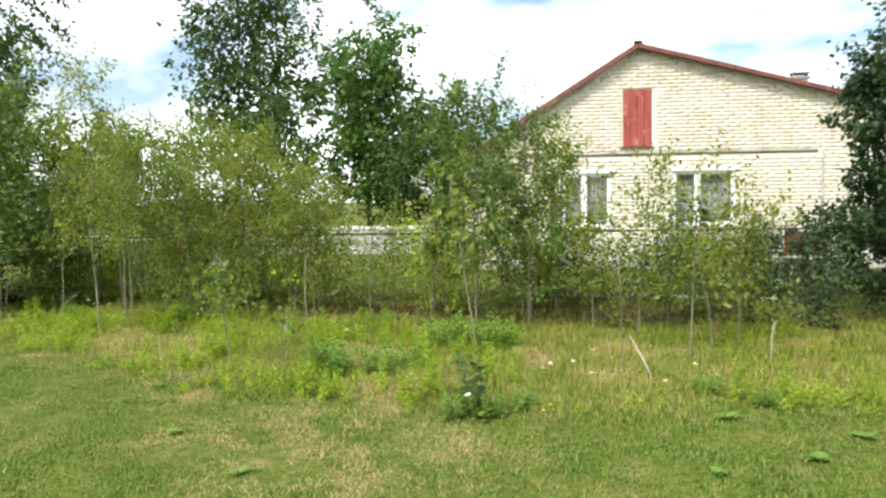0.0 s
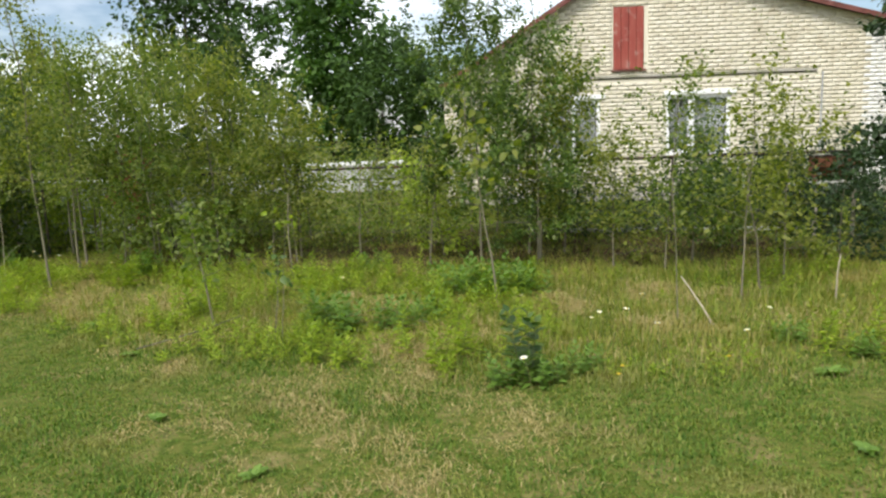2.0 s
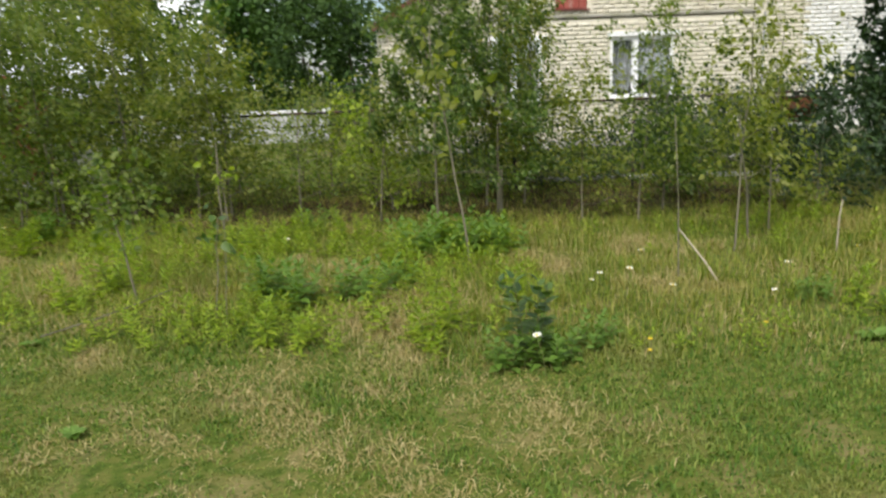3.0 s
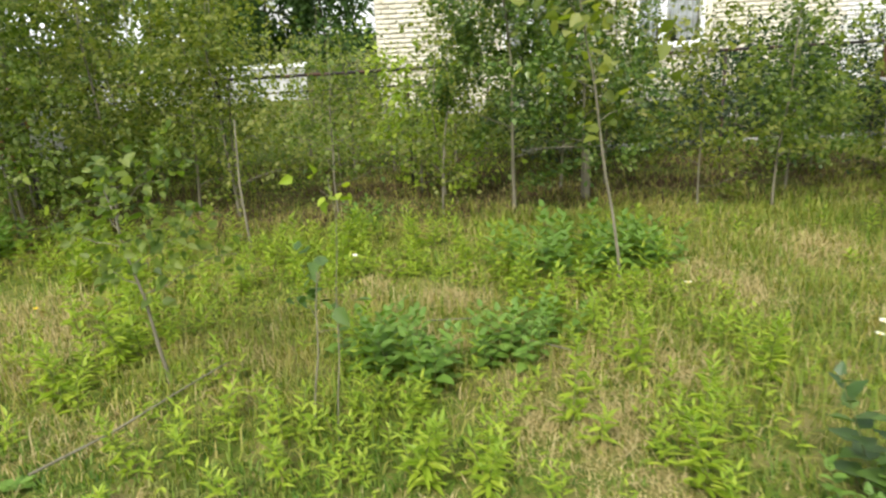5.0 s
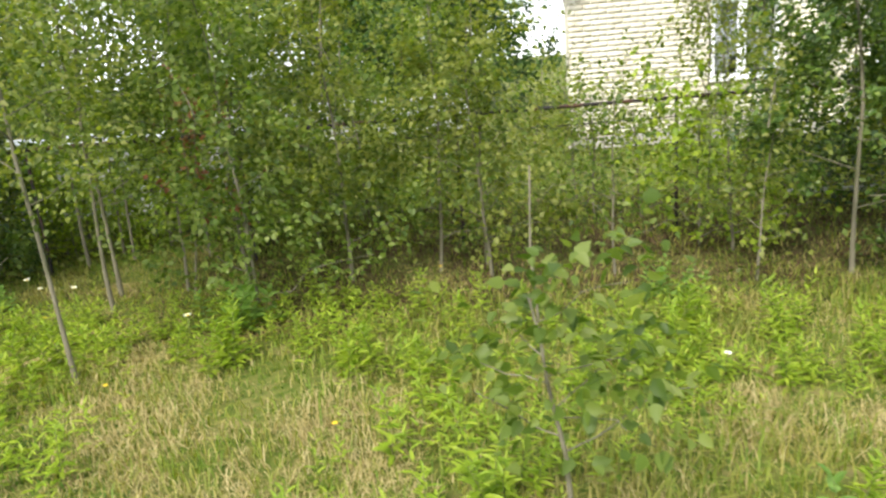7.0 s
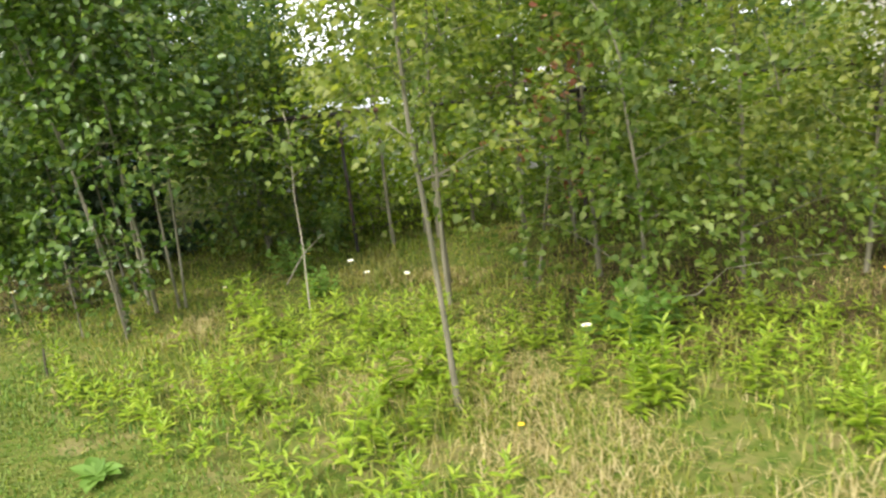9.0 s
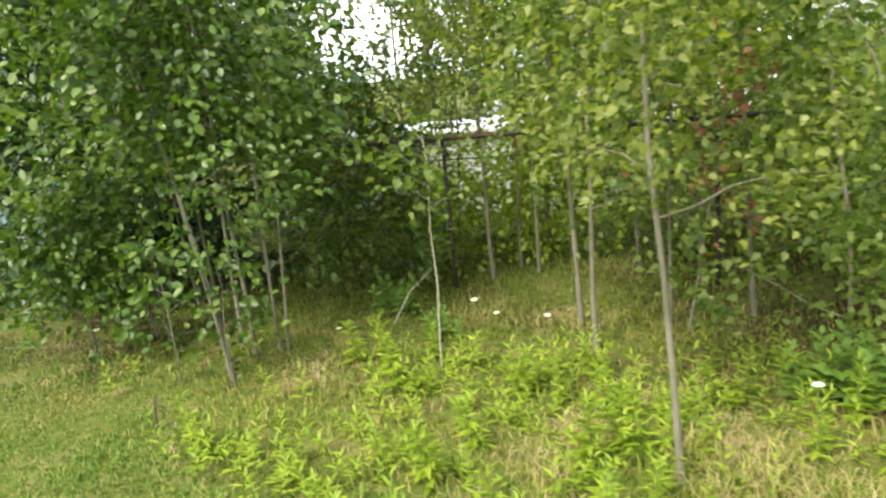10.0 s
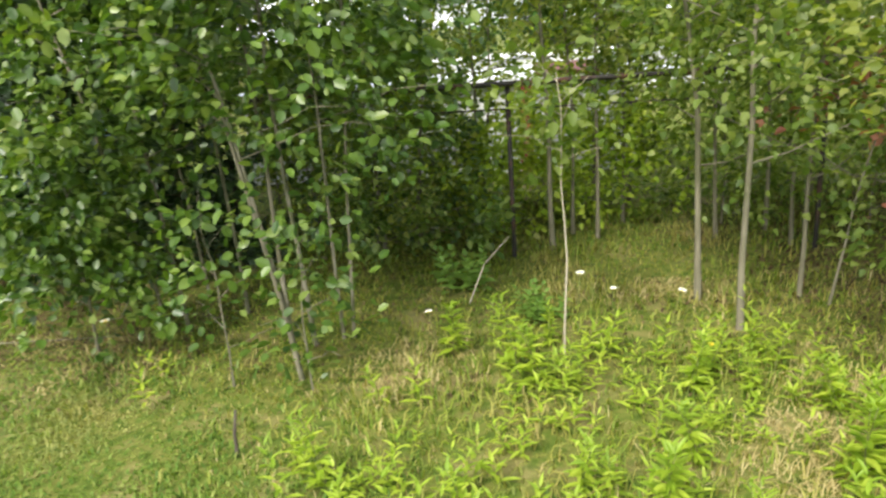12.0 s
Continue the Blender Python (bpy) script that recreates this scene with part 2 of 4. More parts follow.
def box(x0, x1, y0, y1, z0, z1, bevel=0.0, bm=None):
    bm = bm or bmesh.new()
    r = bmesh.ops.create_cube(bm, size=1)
    bmesh.ops.transform(bm, verts=r["verts"], matrix=Matrix.LocRotScale(((x0 + x1) / 2, (y0 + y1) / 2, (z0 + z1) / 2), None, (x1 - x0, y1 - y0, z1 - z0)))
    if bevel:
        bmesh.ops.bevel(bm, geom=list({e for v in r["verts"] for e in v.link_edges}), offset=bevel, segments=1, affect="EDGES")
    return bm


def tube(points, radii, sides=6):
    """A tapered tube along points."""
    p = np.asarray(points, float)
    d = np.gradient(p, axis=0)
    d /= np.linalg.norm(d, axis=1, keepdims=True) + 1e-9
    ref = np.where(np.abs(d[:, 2:3]) > 0.8, np.array([[1.0, 0, 0]]), np.array([[0, 0, 1.0]]))
    u = np.cross(d, ref)
    u /= np.linalg.norm(u, axis=1, keepdims=True) + 1e-9
    w = np.cross(d, u)
    a = np.linspace(0, 2 * np.pi, sides, endpoint=False)
    ring = p[:, None] + np.asarray(radii)[:, None, None] * (u[:, None] * np.cos(a)[None, :, None] + w[:, None] * np.sin(a)[None, :, None])
    f = []
    for i in range(len(p) - 1):
        for j in range(sides):
            q, r = i * sides + j, i * sides + (j + 1) % sides
            f += [(q, r, r + sides), (q, r + sides, q + sides)]
    tip = (len(p) - 1) * sides
    f += [(tip, tip + j, tip + j + 1) for j in range(1, sides - 1)]
    return ring.reshape(-1, 3), np.array(f)


ROUND = np.array([(0, 0, 0), (-0.36, 0.24, 0.07), (-0.27, 0.64, 0.06), (0, 1.06, -0.1), (0.27, 0.64, 0.06), (0.36, 0.24, 0.07)])
OVAL = np.array([(0, 0, 0), (-0.3, 0.28, 0.07), (-0.29, 0.7, 0.06), (0, 1, -0.08), (0.29, 0.7, 0.06), (0.3, 0.28, 0.07)])
LANCE = np.array([(0, 0, 0), (-0.13, 0.28, 0.03), (-0.1, 0.65, 0.0), (0, 1, -0.14), (0.1, 0.65, 0.0), (0.13, 0.28, 0.03)])
BROAD = np.array([(0, 0, 0), (-0.3, 0.22, 0.05), (-0.22, 0.68, 0.03), (0, 1, -0.12), (0.22, 0.68, 0.03), (0.3, 0.22, 0.05)])
LEAF_F = np.array([(0, 2, 1), (0, 3, 2), (0, 4, 3), (0, 5, 4)])


def leaves(p, d, n, size, shape):
    """One folded leaf at each p, along d, facing n."""
    d = d / (np.linalg.norm(d, axis=1, keepdims=True) + 1e-9)
    s = np.cross(d, n)
    s /= np.linalg.norm(s, axis=1, keepdims=True) + 1e-9
    n = np.cross(s, d)
    v = p[:, None] + size[:, None, None] * (shape[None, :, 0:1] * s[:, None] + shape[None, :, 1:2] * d[:, None] + shape[None, :, 2:3] * n[:, None])
    f = LEAF_F[None] + (np.arange(len(p)) * 6)[:, None, None]
    return v.reshape(-1, 3), f.reshape(-1, 3)


def tree(x, y, height, spread, trunk_r, n_leaves, leaf, label, name="sapling", group="saplings of the thicket", category="sapling", leaf_mat=None, bark=None, base=0.3, lean=(0, 0), limbs=10, shape=ROUND, sigma=0.13, seed=1, top=0.35, stems=None, up=0.55, profile=0.6, leaders=0):
    """A tapered trunk (or several stems) with limbs, and a crown of single leaves in uneven clumps round the twigs."""
    g = np.random.default_rng(seed)
    root = thing(name, label, category, group, at=(x, y, 0), turn=0)
    leaf_mat, bark = leaf_mat or M_LEAF_OLIVE, bark or M_BARK
    anchors, weight = [], []
    for sx, sy, lx, ly, hh, rr in stems or [(0, 0, lean[0], lean[1], 1.0, 1.0)]:
        s = np.linspace(0, 1, 9)
        ph = g.uniform(0, 6.3, 2)
        wig = 0.022 * height
        tp = np.stack([sx + lx * s ** 1.2 + wig * (np.sin(4 * s + ph[0]) + 0.5 * np.sin(13 * s + ph[1])) * s, sy + ly * s ** 1.2 + wig * np.sin(5 * s + ph[1]) * s, height * hh * s - 0.03], 1)
        tr = trunk_r * rr * 0.54 * (1 - 0.85 * s) + min(0.0025, 0.16 * trunk_r)
        tr[0] *= 1.25
        v, f = tube(tp, tr, 8)
        tk = child("trunk" if not stems else "stem", tri_mesh("trunk", v, f, bark, True), root)
        for i in range(limbs):
            q = base + (0.97 - base) * (i + g.uniform(0.1, 0.9)) / limbs
            az = i * 2.4 + g.uniform(-0.5, 0.5)
            rel = (q - base) / (1 - base)
            ln = spread * (top + (1 - top) * (1 - rel) ** profile) * g.uniform(0.6, 1.15)
            o = np.array([np.interp(q, s, tp[:, k]) for k in range(3)])
            u = np.linspace(0, 1, 5)
            el = up * g.uniform(0.6, 1.5) * (0.35 + 0.9 * rel)
            lp = o + ln * np.stack([np.cos(az) * u, np.sin(az) * u, el * u + 0.12 * np.sin(3 * u) * u], 1)
            lp[1:] += g.normal(0, 0.03 * ln, (4, 3))
            v, f = tube(lp, np.interp(q, s, tr) * 0.32 * (1 - 0.8 * u) + 0.001, 5)
            child("limb", tri_mesh("limb", v, f, bark, True), root)
            k = 3 + int(4 * ln / max(spread, 0.01))
            for uu in g.uniform(0.15, 1.05, k):
                anchors.append(np.array([np.interp(uu, u, lp[:, c]) for c in range(3)]) + g.normal(0, sigma * 0.8, 3))
                weight.append(g.uniform(0.3, 1.4))
        for _ in range(3):
            anchors.append(tp[-1] + g.normal(0, sigma * 0.6, 3))
            weight.append(0.6)
    bare = []
    for i in range(leaders):
        o = anchors[int(g.integers(len(anchors) // 3, len(anchors)))]
        ln = g.uniform(0.3, 0.75)
        u = np.linspace(0, 1, 5)
        lp = o + np.stack([g.normal(0, 0.12) * u ** 1.4, g.normal(0, 0.12) * u ** 1.4, ln * u], 1)
        v, f = tube(lp, 0.004 * (1 - 0.8 * u) + 0.0012, 5)
        child("limb", tri_mesh("limb", v, f, bark, True), root)
        k = int(ln * 26)
        q = g.uniform(0.1, 1.02, k)
        bare.append(np.stack([np.interp(q, u, lp[:, c]) for c in range(3)], 1) + g.normal(0, 0.018, (k, 3)))
    anchors, weight = np.array(anchors), np.array(weight)
    pick = g.choice(len(anchors), n_leaves, p=weight / weight.sum())
    twig = g.normal(0, 1, anchors.shape)
    twig[:, 2] = np.abs(twig[:, 2]) * 0.6 + 0.75 * up
    twig /= np.linalg.norm(twig, axis=1, keepdims=True)
    along = g.uniform(-0.8, 1.7, (n_leaves, 1)) * sigma * 1.9
    p = anchors[pick] + twig[pick] * along + g.normal(0, sigma * 0.34, (n_leaves, 3)) * g.uniform(0.3, 1.6, (n_leaves, 1))
    if bare:
        p = np.concatenate([p, *bare])
        n_leaves = len(p)
    p[:, 2] = np.maximum(p[:, 2], 0.08)
    d = p - np.array([0, 0, height * 0.5])
    d[:, 2] = 0
    d = d / (np.linalg.norm(d, axis=1, keepdims=True) + 1e-6) + g.normal(0, 0.8, (n_leaves, 3))
    d[:, 2] -= 0.35
    n = np.array([0, -0.1, 0.95]) + g.normal(0, 0.62, (n_leaves, 3))
    v, f = leaves(p, d, n, leaf * g.uniform(0.6, 1.25, n_leaves), shape)
    child("crown", tri_mesh("crown", v, f, leaf_mat), root)
    return root


# ---- ground ----
bm = bmesh.new()
STEPX = [-900, -300, -100, -50, -30, -22] + [-16 + 0.5 * i for i in range(53)] + [14, 22, 40, 90, 300, 900]
STEPY = [-900, -300, -90, -30, -12] + [-4 + 0.5 * i for i in range(49)] + [24, 32, 45, 90, 300, 900]
gv = []
for gx in STEPX:
    row = []
    for gy_ in STEPY:
        near = 1.0 if -16 <= gx <= 10 and -4 <= gy_ <= 15 else 0.0
        row.append(bm.verts.new((gx, gy_, near * (0.05 * noise.noise((gx * 0.35, gy_ * 0.35, 3)) + 0.025 * noise.noise((gx * 1.1, gy_ * 1.1, 7))))))
    gv.append(row)
for i in range(len(STEPX) - 1):
    for j in range(len(STEPY) - 1):
        bm.faces.new((gv[i][j], gv[i + 1][j], gv[i + 1][j + 1], gv[i][j + 1])).smooth = True
me = bpy.data.meshes.new("ground")
bm.to_mesh(me)
bm.free()
me.materials.append(M_SOIL)
tagged(new("ground", me), "uneven grassy plot with bare dry patches", "ground", kind="structure")


def ground_z(x, y):
    if not (-16 <= x <= 10 and -4 <= y <= 15):
        return 0.0
    return 0.05 * noise.noise((x * 0.35, y * 0.35, 3)) + 0.025 * noise.noise((x * 1.1, y * 1.1, 7))


def edge_y(x):
    """Where the mown lawn ends and the rough growth begins."""
    return np.interp(x, [-13, -9.5, -7.5, -5.5, -3, -1, 1, 3, 6], [10.3, 9.9, 8.4, 7.5, 5.9, 5.4, 5.1, 5.6, 7.5])


# ---- house ----
HY = 17.14
HX0, HX1, APX, APZ = -1.36, 9.6, 2.71, 5.2
LEFT_Z, RIGHT_Z = 2.66, 3.35


def roof_z(x):
    """Height of the gable's sloping edge."""
    if x < APX:
        return LEFT_Z + (APZ - LEFT_Z) * (x - HX0) / (APX - HX0)
    return APZ + (RIGHT_Z - APZ) * (x - APX) / (HX1 - APX)


house = thing("house", "pale silicate brick house with a red-edged gable roof", "house", at=(0, HY, 0))
OPEN = [(3.57, 4.98, 1.03, 2.3), (0.98, 2.12, 1.0, 2.28), (2.4, 3.07, 2.9, 4.24)]
xs = sorted({HX0, HX1, APX} | {v for o in OPEN for v in o[:2]})
bm = bmesh.new()
for a, b in zip(xs[:-1], xs[1:]):
    holes = sorted((o[2], o[3]) for o in OPEN if o[0] <= a + 1e-6 and o[1] >= b - 1e-6)
    z = -0.05
    for h0, h1 in holes + [(None, None)]:
        if h0 is not None:
            box(a, b, 0.002, 0.32, z, h0, bm=bm)
            z = h1
    ta, tb = roof_z(a), roof_z(b)
    vs = [bm.verts.new(c) for c in ((a, 0.002, z), (b, 0.002, z), (b, 0.002, tb), (a, 0.002, ta), (a, 0.32, z), (b, 0.32, z), (b, 0.32, tb), (a, 0.32, ta))]
    for q in ((0, 1, 2, 3), (5, 4, 7, 6), (4, 0, 3, 7), (1, 5, 6, 2), (3, 2, 6, 7), (4, 5, 1, 0)):
        bm.faces.new([vs[i] for i in q])
bmesh.ops.remove_doubles(bm, verts=bm.verts[:], dist=0.0005)
front = part("wall", bm, M_MORTAR, house, "gable wall of pale brick courses")
part("side_wall", box(HX0, HX0 + 0.3, 0.325, 9.0, -0.05, LEFT_Z), M_BRICK_REST, house)
part("side_wall", box(HX1 - 0.3, HX1, 0.325, 9.0, -0.05, RIGHT_Z), M_BRICK_REST, house)
part("rear_wall", box(HX0, HX1, 9.0, 9.3, -0.05, 3.3), M_BRICK_REST, house)
part("plinth", box(HX0 - 0.02, HX1, -0.03, 0.0, -0.05, 0.2, 0.008), M_PLINTH, house, "grey cement plinth")
part("inner_wall", box(HX0 + 0.3, HX1 - 0.3, 3.2, 3.3, 0.1, 2.7), M_ROOM, house)
part("inner_floor", box(HX0 + 0.3, HX1 - 0.3, 0.32, 3.2, 0.1, 0.2), M_ROOM, house)
part("inner_ceiling", box(HX0 + 0.3, HX1 - 0.3, 0.32, 9.0, 2.4, 2.5), M_ROOM, house)


def slope(x0, z0, x1, z1, y0, y1, thick, lift=0.0):
    bm = bmesh.new()
    n = Vector((-(z1 - z0), 0, x1 - x0)).normalized()
    c = []
    for yy in (y0, y1):
        for k in (lift, lift + thick):
            c += [bm.verts.new((x0 + n.x * k, yy, z0 + n.z * k)), bm.verts.new((x1 + n.x * k, yy, z1 + n.z * k))]
    for q in ((0, 1, 3, 2), (5, 4, 6, 7), (4, 0, 2, 6), (1, 5, 7, 3), (2, 3, 7, 6), (4, 5, 1, 0)):
        bm.faces.new([c[i] for i in q])
    return bm


lx, rx = HX0 - 0.1, HX1 + 0.4
part("roof", slope(lx, roof_z(HX0) - 0.1 * (APZ - LEFT_Z) / (APX - HX0), APX, APZ, -0.22, 9.4, 0.05, 0.02), M_REDROOF, house, "red sheet roof")
part("roof", slope(APX, APZ, rx, roof_z(HX1) - 0.4 * 0.26, -0.22, 9.4, 0.05, 0.02), M_REDROOF, house, "red sheet roof")
part("bargeboard", slope(lx, roof_z(HX0) - 0.1 * (APZ - LEFT_Z) / (APX - HX0), APX, APZ, -0.26, -0.225, 0.1, -0.04), M_REDROOF, house, "worn red bargeboard")
part("bargeboard", slope(APX, APZ, rx, roof_z(HX1) - 0.4 * 0.26, -0.26, -0.225, 0.1, -0.04), M_REDROOF, house, "worn red bargeboard")
part("ridge_cap", box(APX - 0.1, APX + 0.1, -0.27, 9.4, APZ + 0.06, APZ + 0.11, 0.015), M_METAL, house)
chimney = part("chimney", box(6.75, 7.15, 2.6, 3.0, 3.9, 4.75, 0.01), M_BRICK_REST, house)
part("chimney_cap", box(6.7, 7.2, 2.55, 3.05, 4.75, 4.82, 0.01), M_ZINC, chimney)
part("chimney_hood", box(6.72, 7.18, 2.57, 3.03, 4.9, 4.93), M_ZINC, chimney)
for cx in (6.76, 7.12):
    part("hood_post", box(cx, cx + 0.02, 2.6, 3.0, 4.82, 4.9), M_ZINC, chimney)
part("band", box(HX0, 6.8, -0.03, 0.0, 2.72, 2.775, 0.006), M_PLINTH, house, "thin dark string course below the gable")
part("drip_line", box(HX0, 6.8, -0.025, 0.0, 2.695, 2.715), M_METAL, house)
v, f = tube([(6.9, -0.06, 0.15), (6.9, -0.06, 2.7)], [0.02, 0.02], 8)
child("pipe", tri_mesh("pipe", v, f, M_ZINC, True), house, "thin grey pipe up the wall")


def window(x0, x1, z0, z1, split, name):
    w = part(name, box(x0 - 0.06, x1 + 0.1, -0.05, 0.04, z1 + 0.005, z1 + 0.1, 0.006), M_WHITE, house, "white plastic window with a narrow and a wide sash")
    part("window_frame", box(x0, x0 + 0.075, 0.03, 0.12, z0, z1, 0.006), M_WHITE, w)
    part("window_frame", box(x1 - 0.075, x1, 0.03, 0.12, z0, z1, 0.006), M_WHITE, w)
    part("window_frame", box(x0 + 0.075, x1 - 0.075, 0.03, 0.12, z1 - 0.07, z1, 0.006), M_WHITE, w)
    part("window_frame", box(x0 + 0.075, x1 - 0.075, 0.03, 0.12, z0, z0 + 0.075, 0.006), M_WHITE, w)
    part("mullion", box(split - 0.065, split + 0.065, 0.025, 0.11, z0 + 0.075, z1 - 0.07, 0.006), M_WHITE, w)
    part("window_sill", box(x0 - 0.04, x1 + 0.04, -0.07, 0.03, z0 - 0.035, z0 - 0.004, 0.006), M_WHITE, w)
    for a, b in ((x0 + 0.075, split - 0.065), (split + 0.065, x1 - 0.075)):
        p_ = part("pane", box(a, b, 0.06, 0.072, z0 + 0.075, z1 - 0.07), M_GLASS, w)
        p_.visible_shadow = False
    # hanging folds of a lace curtain behind the panes
    n = 60
    xx = np.linspace(x0 + 0.09, x1 - 0.09, n)
    yy = 0.2 + 0.02 * np.sin(xx * 55) + 0.012 * np.sin(xx * 23 + 1)
    drop = np.where(np.abs(xx - (x0 + x1) / 2) < 0.2, z0 + 0.35, z0 + 0.12)
    vv = np.concatenate([np.stack([xx, yy, np.full(n, z1 - 0.05)], 1), np.stack([xx, yy + 0.01, drop], 1)])
    ff = [t for i in range(n - 1) for t in ((i, i + 1, n + i + 1), (i, n + i + 1, n + i))]
    child("curtain", tri_mesh("curtain", vv, ff, M_LACE, True), w, "pale lace curtain")


window(*OPEN[0], 4.13, "window_1")
window(*OPEN[1], 1.5, "window_2")
hatch = part("loft_hatch", box(2.4, 3.07, 0.03, 0.07, 2.9, 4.24, 0.004), M_HATCH, house, "peeling red wooden loft hatch")
for i in range(4):
    part("board", box(2.405 + 0.166 * i, 2.405 + 0.166 * i + 0.158, -0.005, 0.026, 2.91, 4.23, 0.004), M_HATCH, hatch)
part("hatch_sill", box(2.35, 3.12, -0.06, 0.02, 2.86, 2.896, 0.005), M_REDROOF, hatch)

# the house stands slightly askew behind its gable
for ob in house.children:
    if ob.name.split(".")[0] in ("side_wall", "rear_wall", "roof", "ridge_cap", "inner_wall", "inner_floor", "inner_ceiling", "chimney"):
        for o in (ob, *ob.children):
            for vtx in o.data.vertices:
                vtx.co.x += 0.17 * max(0.0, vtx.co.y - 0.3)

# ---- fence along the neighbour's plot ----
FY = 11.04
fence = thing("fence", "low dark steel rail fence on thin posts", "fence", at=(0, FY, 0))
v, f = tube([(-11.4, 0, 1.16), (-6, 0, 1.17), (0, 0, 1.19), (5, 0, 1.2), (8.5, 0, 1.2)], [0.017] * 5, 8)
child("rail", tri_mesh("rail", v, f, M_METAL, True), fence, "dark top rail")
v, f = tube([(-11.4, 0, 1.02), (-6, 0, 1.01), (0, 0, 1.03)], [0.006] * 3, 6)
child("wire", tri_mesh("wire", v, f, M_METAL, True), fence)
v, f = tube([(0, 0, 0), (0, 0, 1.18)], [0.016, 0.016], 8)
post_me = tri_mesh("post", v, f, M_METAL, True)
for i in range(11):
    ob = child("post", post_me, fence)
    ob.location = (-10.9 + i * 1.9 - (0.3 if i == 7 else 0), 0.03, 0)
boxed = thing("fence_box", "rusty brown sheet-metal box hung under a fence rail", "metal box", at=(3.98, FY - 0.05, 0))
part("back", box(0, 0.62, 0.05, 0.07, 0.8, 1.14), M_RUST, boxed)
part("side", box(0, 0.02, -0.16, 0.05, 0.8, 1.14), M_RUST, boxed)
part("side", box(0.6, 0.62, -0.16, 0.05, 0.8, 1.14), M_WHITE, boxed, "pale side board")
part("lid", box(-0.01, 0.63, -0.18, 0.05, 1.14, 1.155), M_METAL, boxed)
part("floor", box(-0.02, 0.64, -0.18, 0.05, 0.77, 0.8), M_WALLPALE, boxed, "pale weathered board")
part("flap", box(0.02, 0.6, -0.165, -0.15, 1.0, 1.13), M_RUST, boxed, "rust-red flap")
for bx in (0.03, 0.55):
    part("leg", box(bx, bx + 0.04, -0.1, -0.06, 0, 0.77), M_DEADWOOD, boxed)

kerb = thing("edging_kerb", "pale concrete edging along the garden bed", "kerb", at=(0, 0, 0))
bm = bmesh.new()
for i in range(5):
    box(-0.2 + i * 0.95, -0.2 + i * 0.95 + 0.93, -0.03, 0.03, -0.05, 0.06, 0.008, bm=bm)
kb = part("kerbstones", bm, M_CONCRETE, kerb)
kerb.matrix_basis = pose(0.3, 12.25, 0, 0, 0, -7)

kerb2 = thing("edging_kerb", "short pale concrete edging in the neighbour's lawn", "kerb")
bm = bmesh.new()
for i in range(2):
    box(i * 0.68, i * 0.68 + 0.66, -0.03, 0.03, -0.05, 0.055, 0.008, bm=bm)
part("kerbstones", bm, M_CONCRETE, kerb2)
kerb2.matrix_basis = pose(3.75, 14.3, 0, 0, 0, -8)

# ---- low white walls beyond the fence ----
w1 = thing("garden_wall", "low whitewashed wall beyond the thicket", "wall", at=(0, 22.5, 0))
part("wall", box(-9.2, -2.95, 0, 0.25, -0.05, 0.8, 0.01), M_WALLPALE, w1)
part("coping", box(-9.25, -2.9, -0.05, 0.3, 0.8, 0.9, 0.012), M_WHITE, w1)
w2 = thing("shed_wall", "low grey-white shed front with a rusty red post", "shed", at=(0, 14.0, 0))
for i in range(4):
    part("panel", box(-10.1 + i * 1.05, -10.1 + i * 1.05 + 1.03, 0, 0.08, 0.0, 0.93, 0.008), M_WALLPALE, w2)
part("post", box(-7.12, -6.98, -0.06, -0.002, 0, 1.0, 0.01), M_HATCH, w2, "rusty red post")
part("eave", box(-10.2, -5.6, -0.12, 1.6, 0.96, 1.0, 0.008), M_WHITE, w2)
part("roof", box(-6.95, -6.2, -0.14, 1.6, 1.003, 1.04, 0.008), M_REDROOF, w2)

# ---- blue picket fence at the far side ----
bluef = thing("picket_fence", "blue painted picket fence beyond the shrubs", "fence", at=(-13.0, 12.9, 0), turn=6)
part("rail", box(-2.4, 2.2, 0.03, 0.07, 0.2, 0.26), M_BLUE, bluef)
part("rail", box(-2.4, 2.2, 0.03, 0.07, 0.62, 0.68), M_BLUE, bluef)
pk = bmesh.new()
box(-0.04, 0.04, 0, 0.025, 0.05, 0.85, 0.004, bm=pk)
pkm = bpy.data.meshes.new("picket")
pk.to_mesh(pkm)
pk.free()
pkm.materials.append(M_BLUE)
for i in range(38):
    child("picket", pkm, bluef).location = (-2.36 + 0.12 * i, 0, 0.02 * math.sin(i * 1.7))
slab = thing("concrete_slab", "pale sandy concrete slab by the picket fence", "slab", at=(-12.9, 12.0, 0), turn=4)
part("slab", box(-1.6, 1.2, -0.35, 0.35, -0.05, 0.07, 0.015), M_CONCRETE, slab)

# ---- thicket ----
THICKET = "leafy young poplar of a dense thicket"
WILLOW = "leafy young willow of a dense thicket"
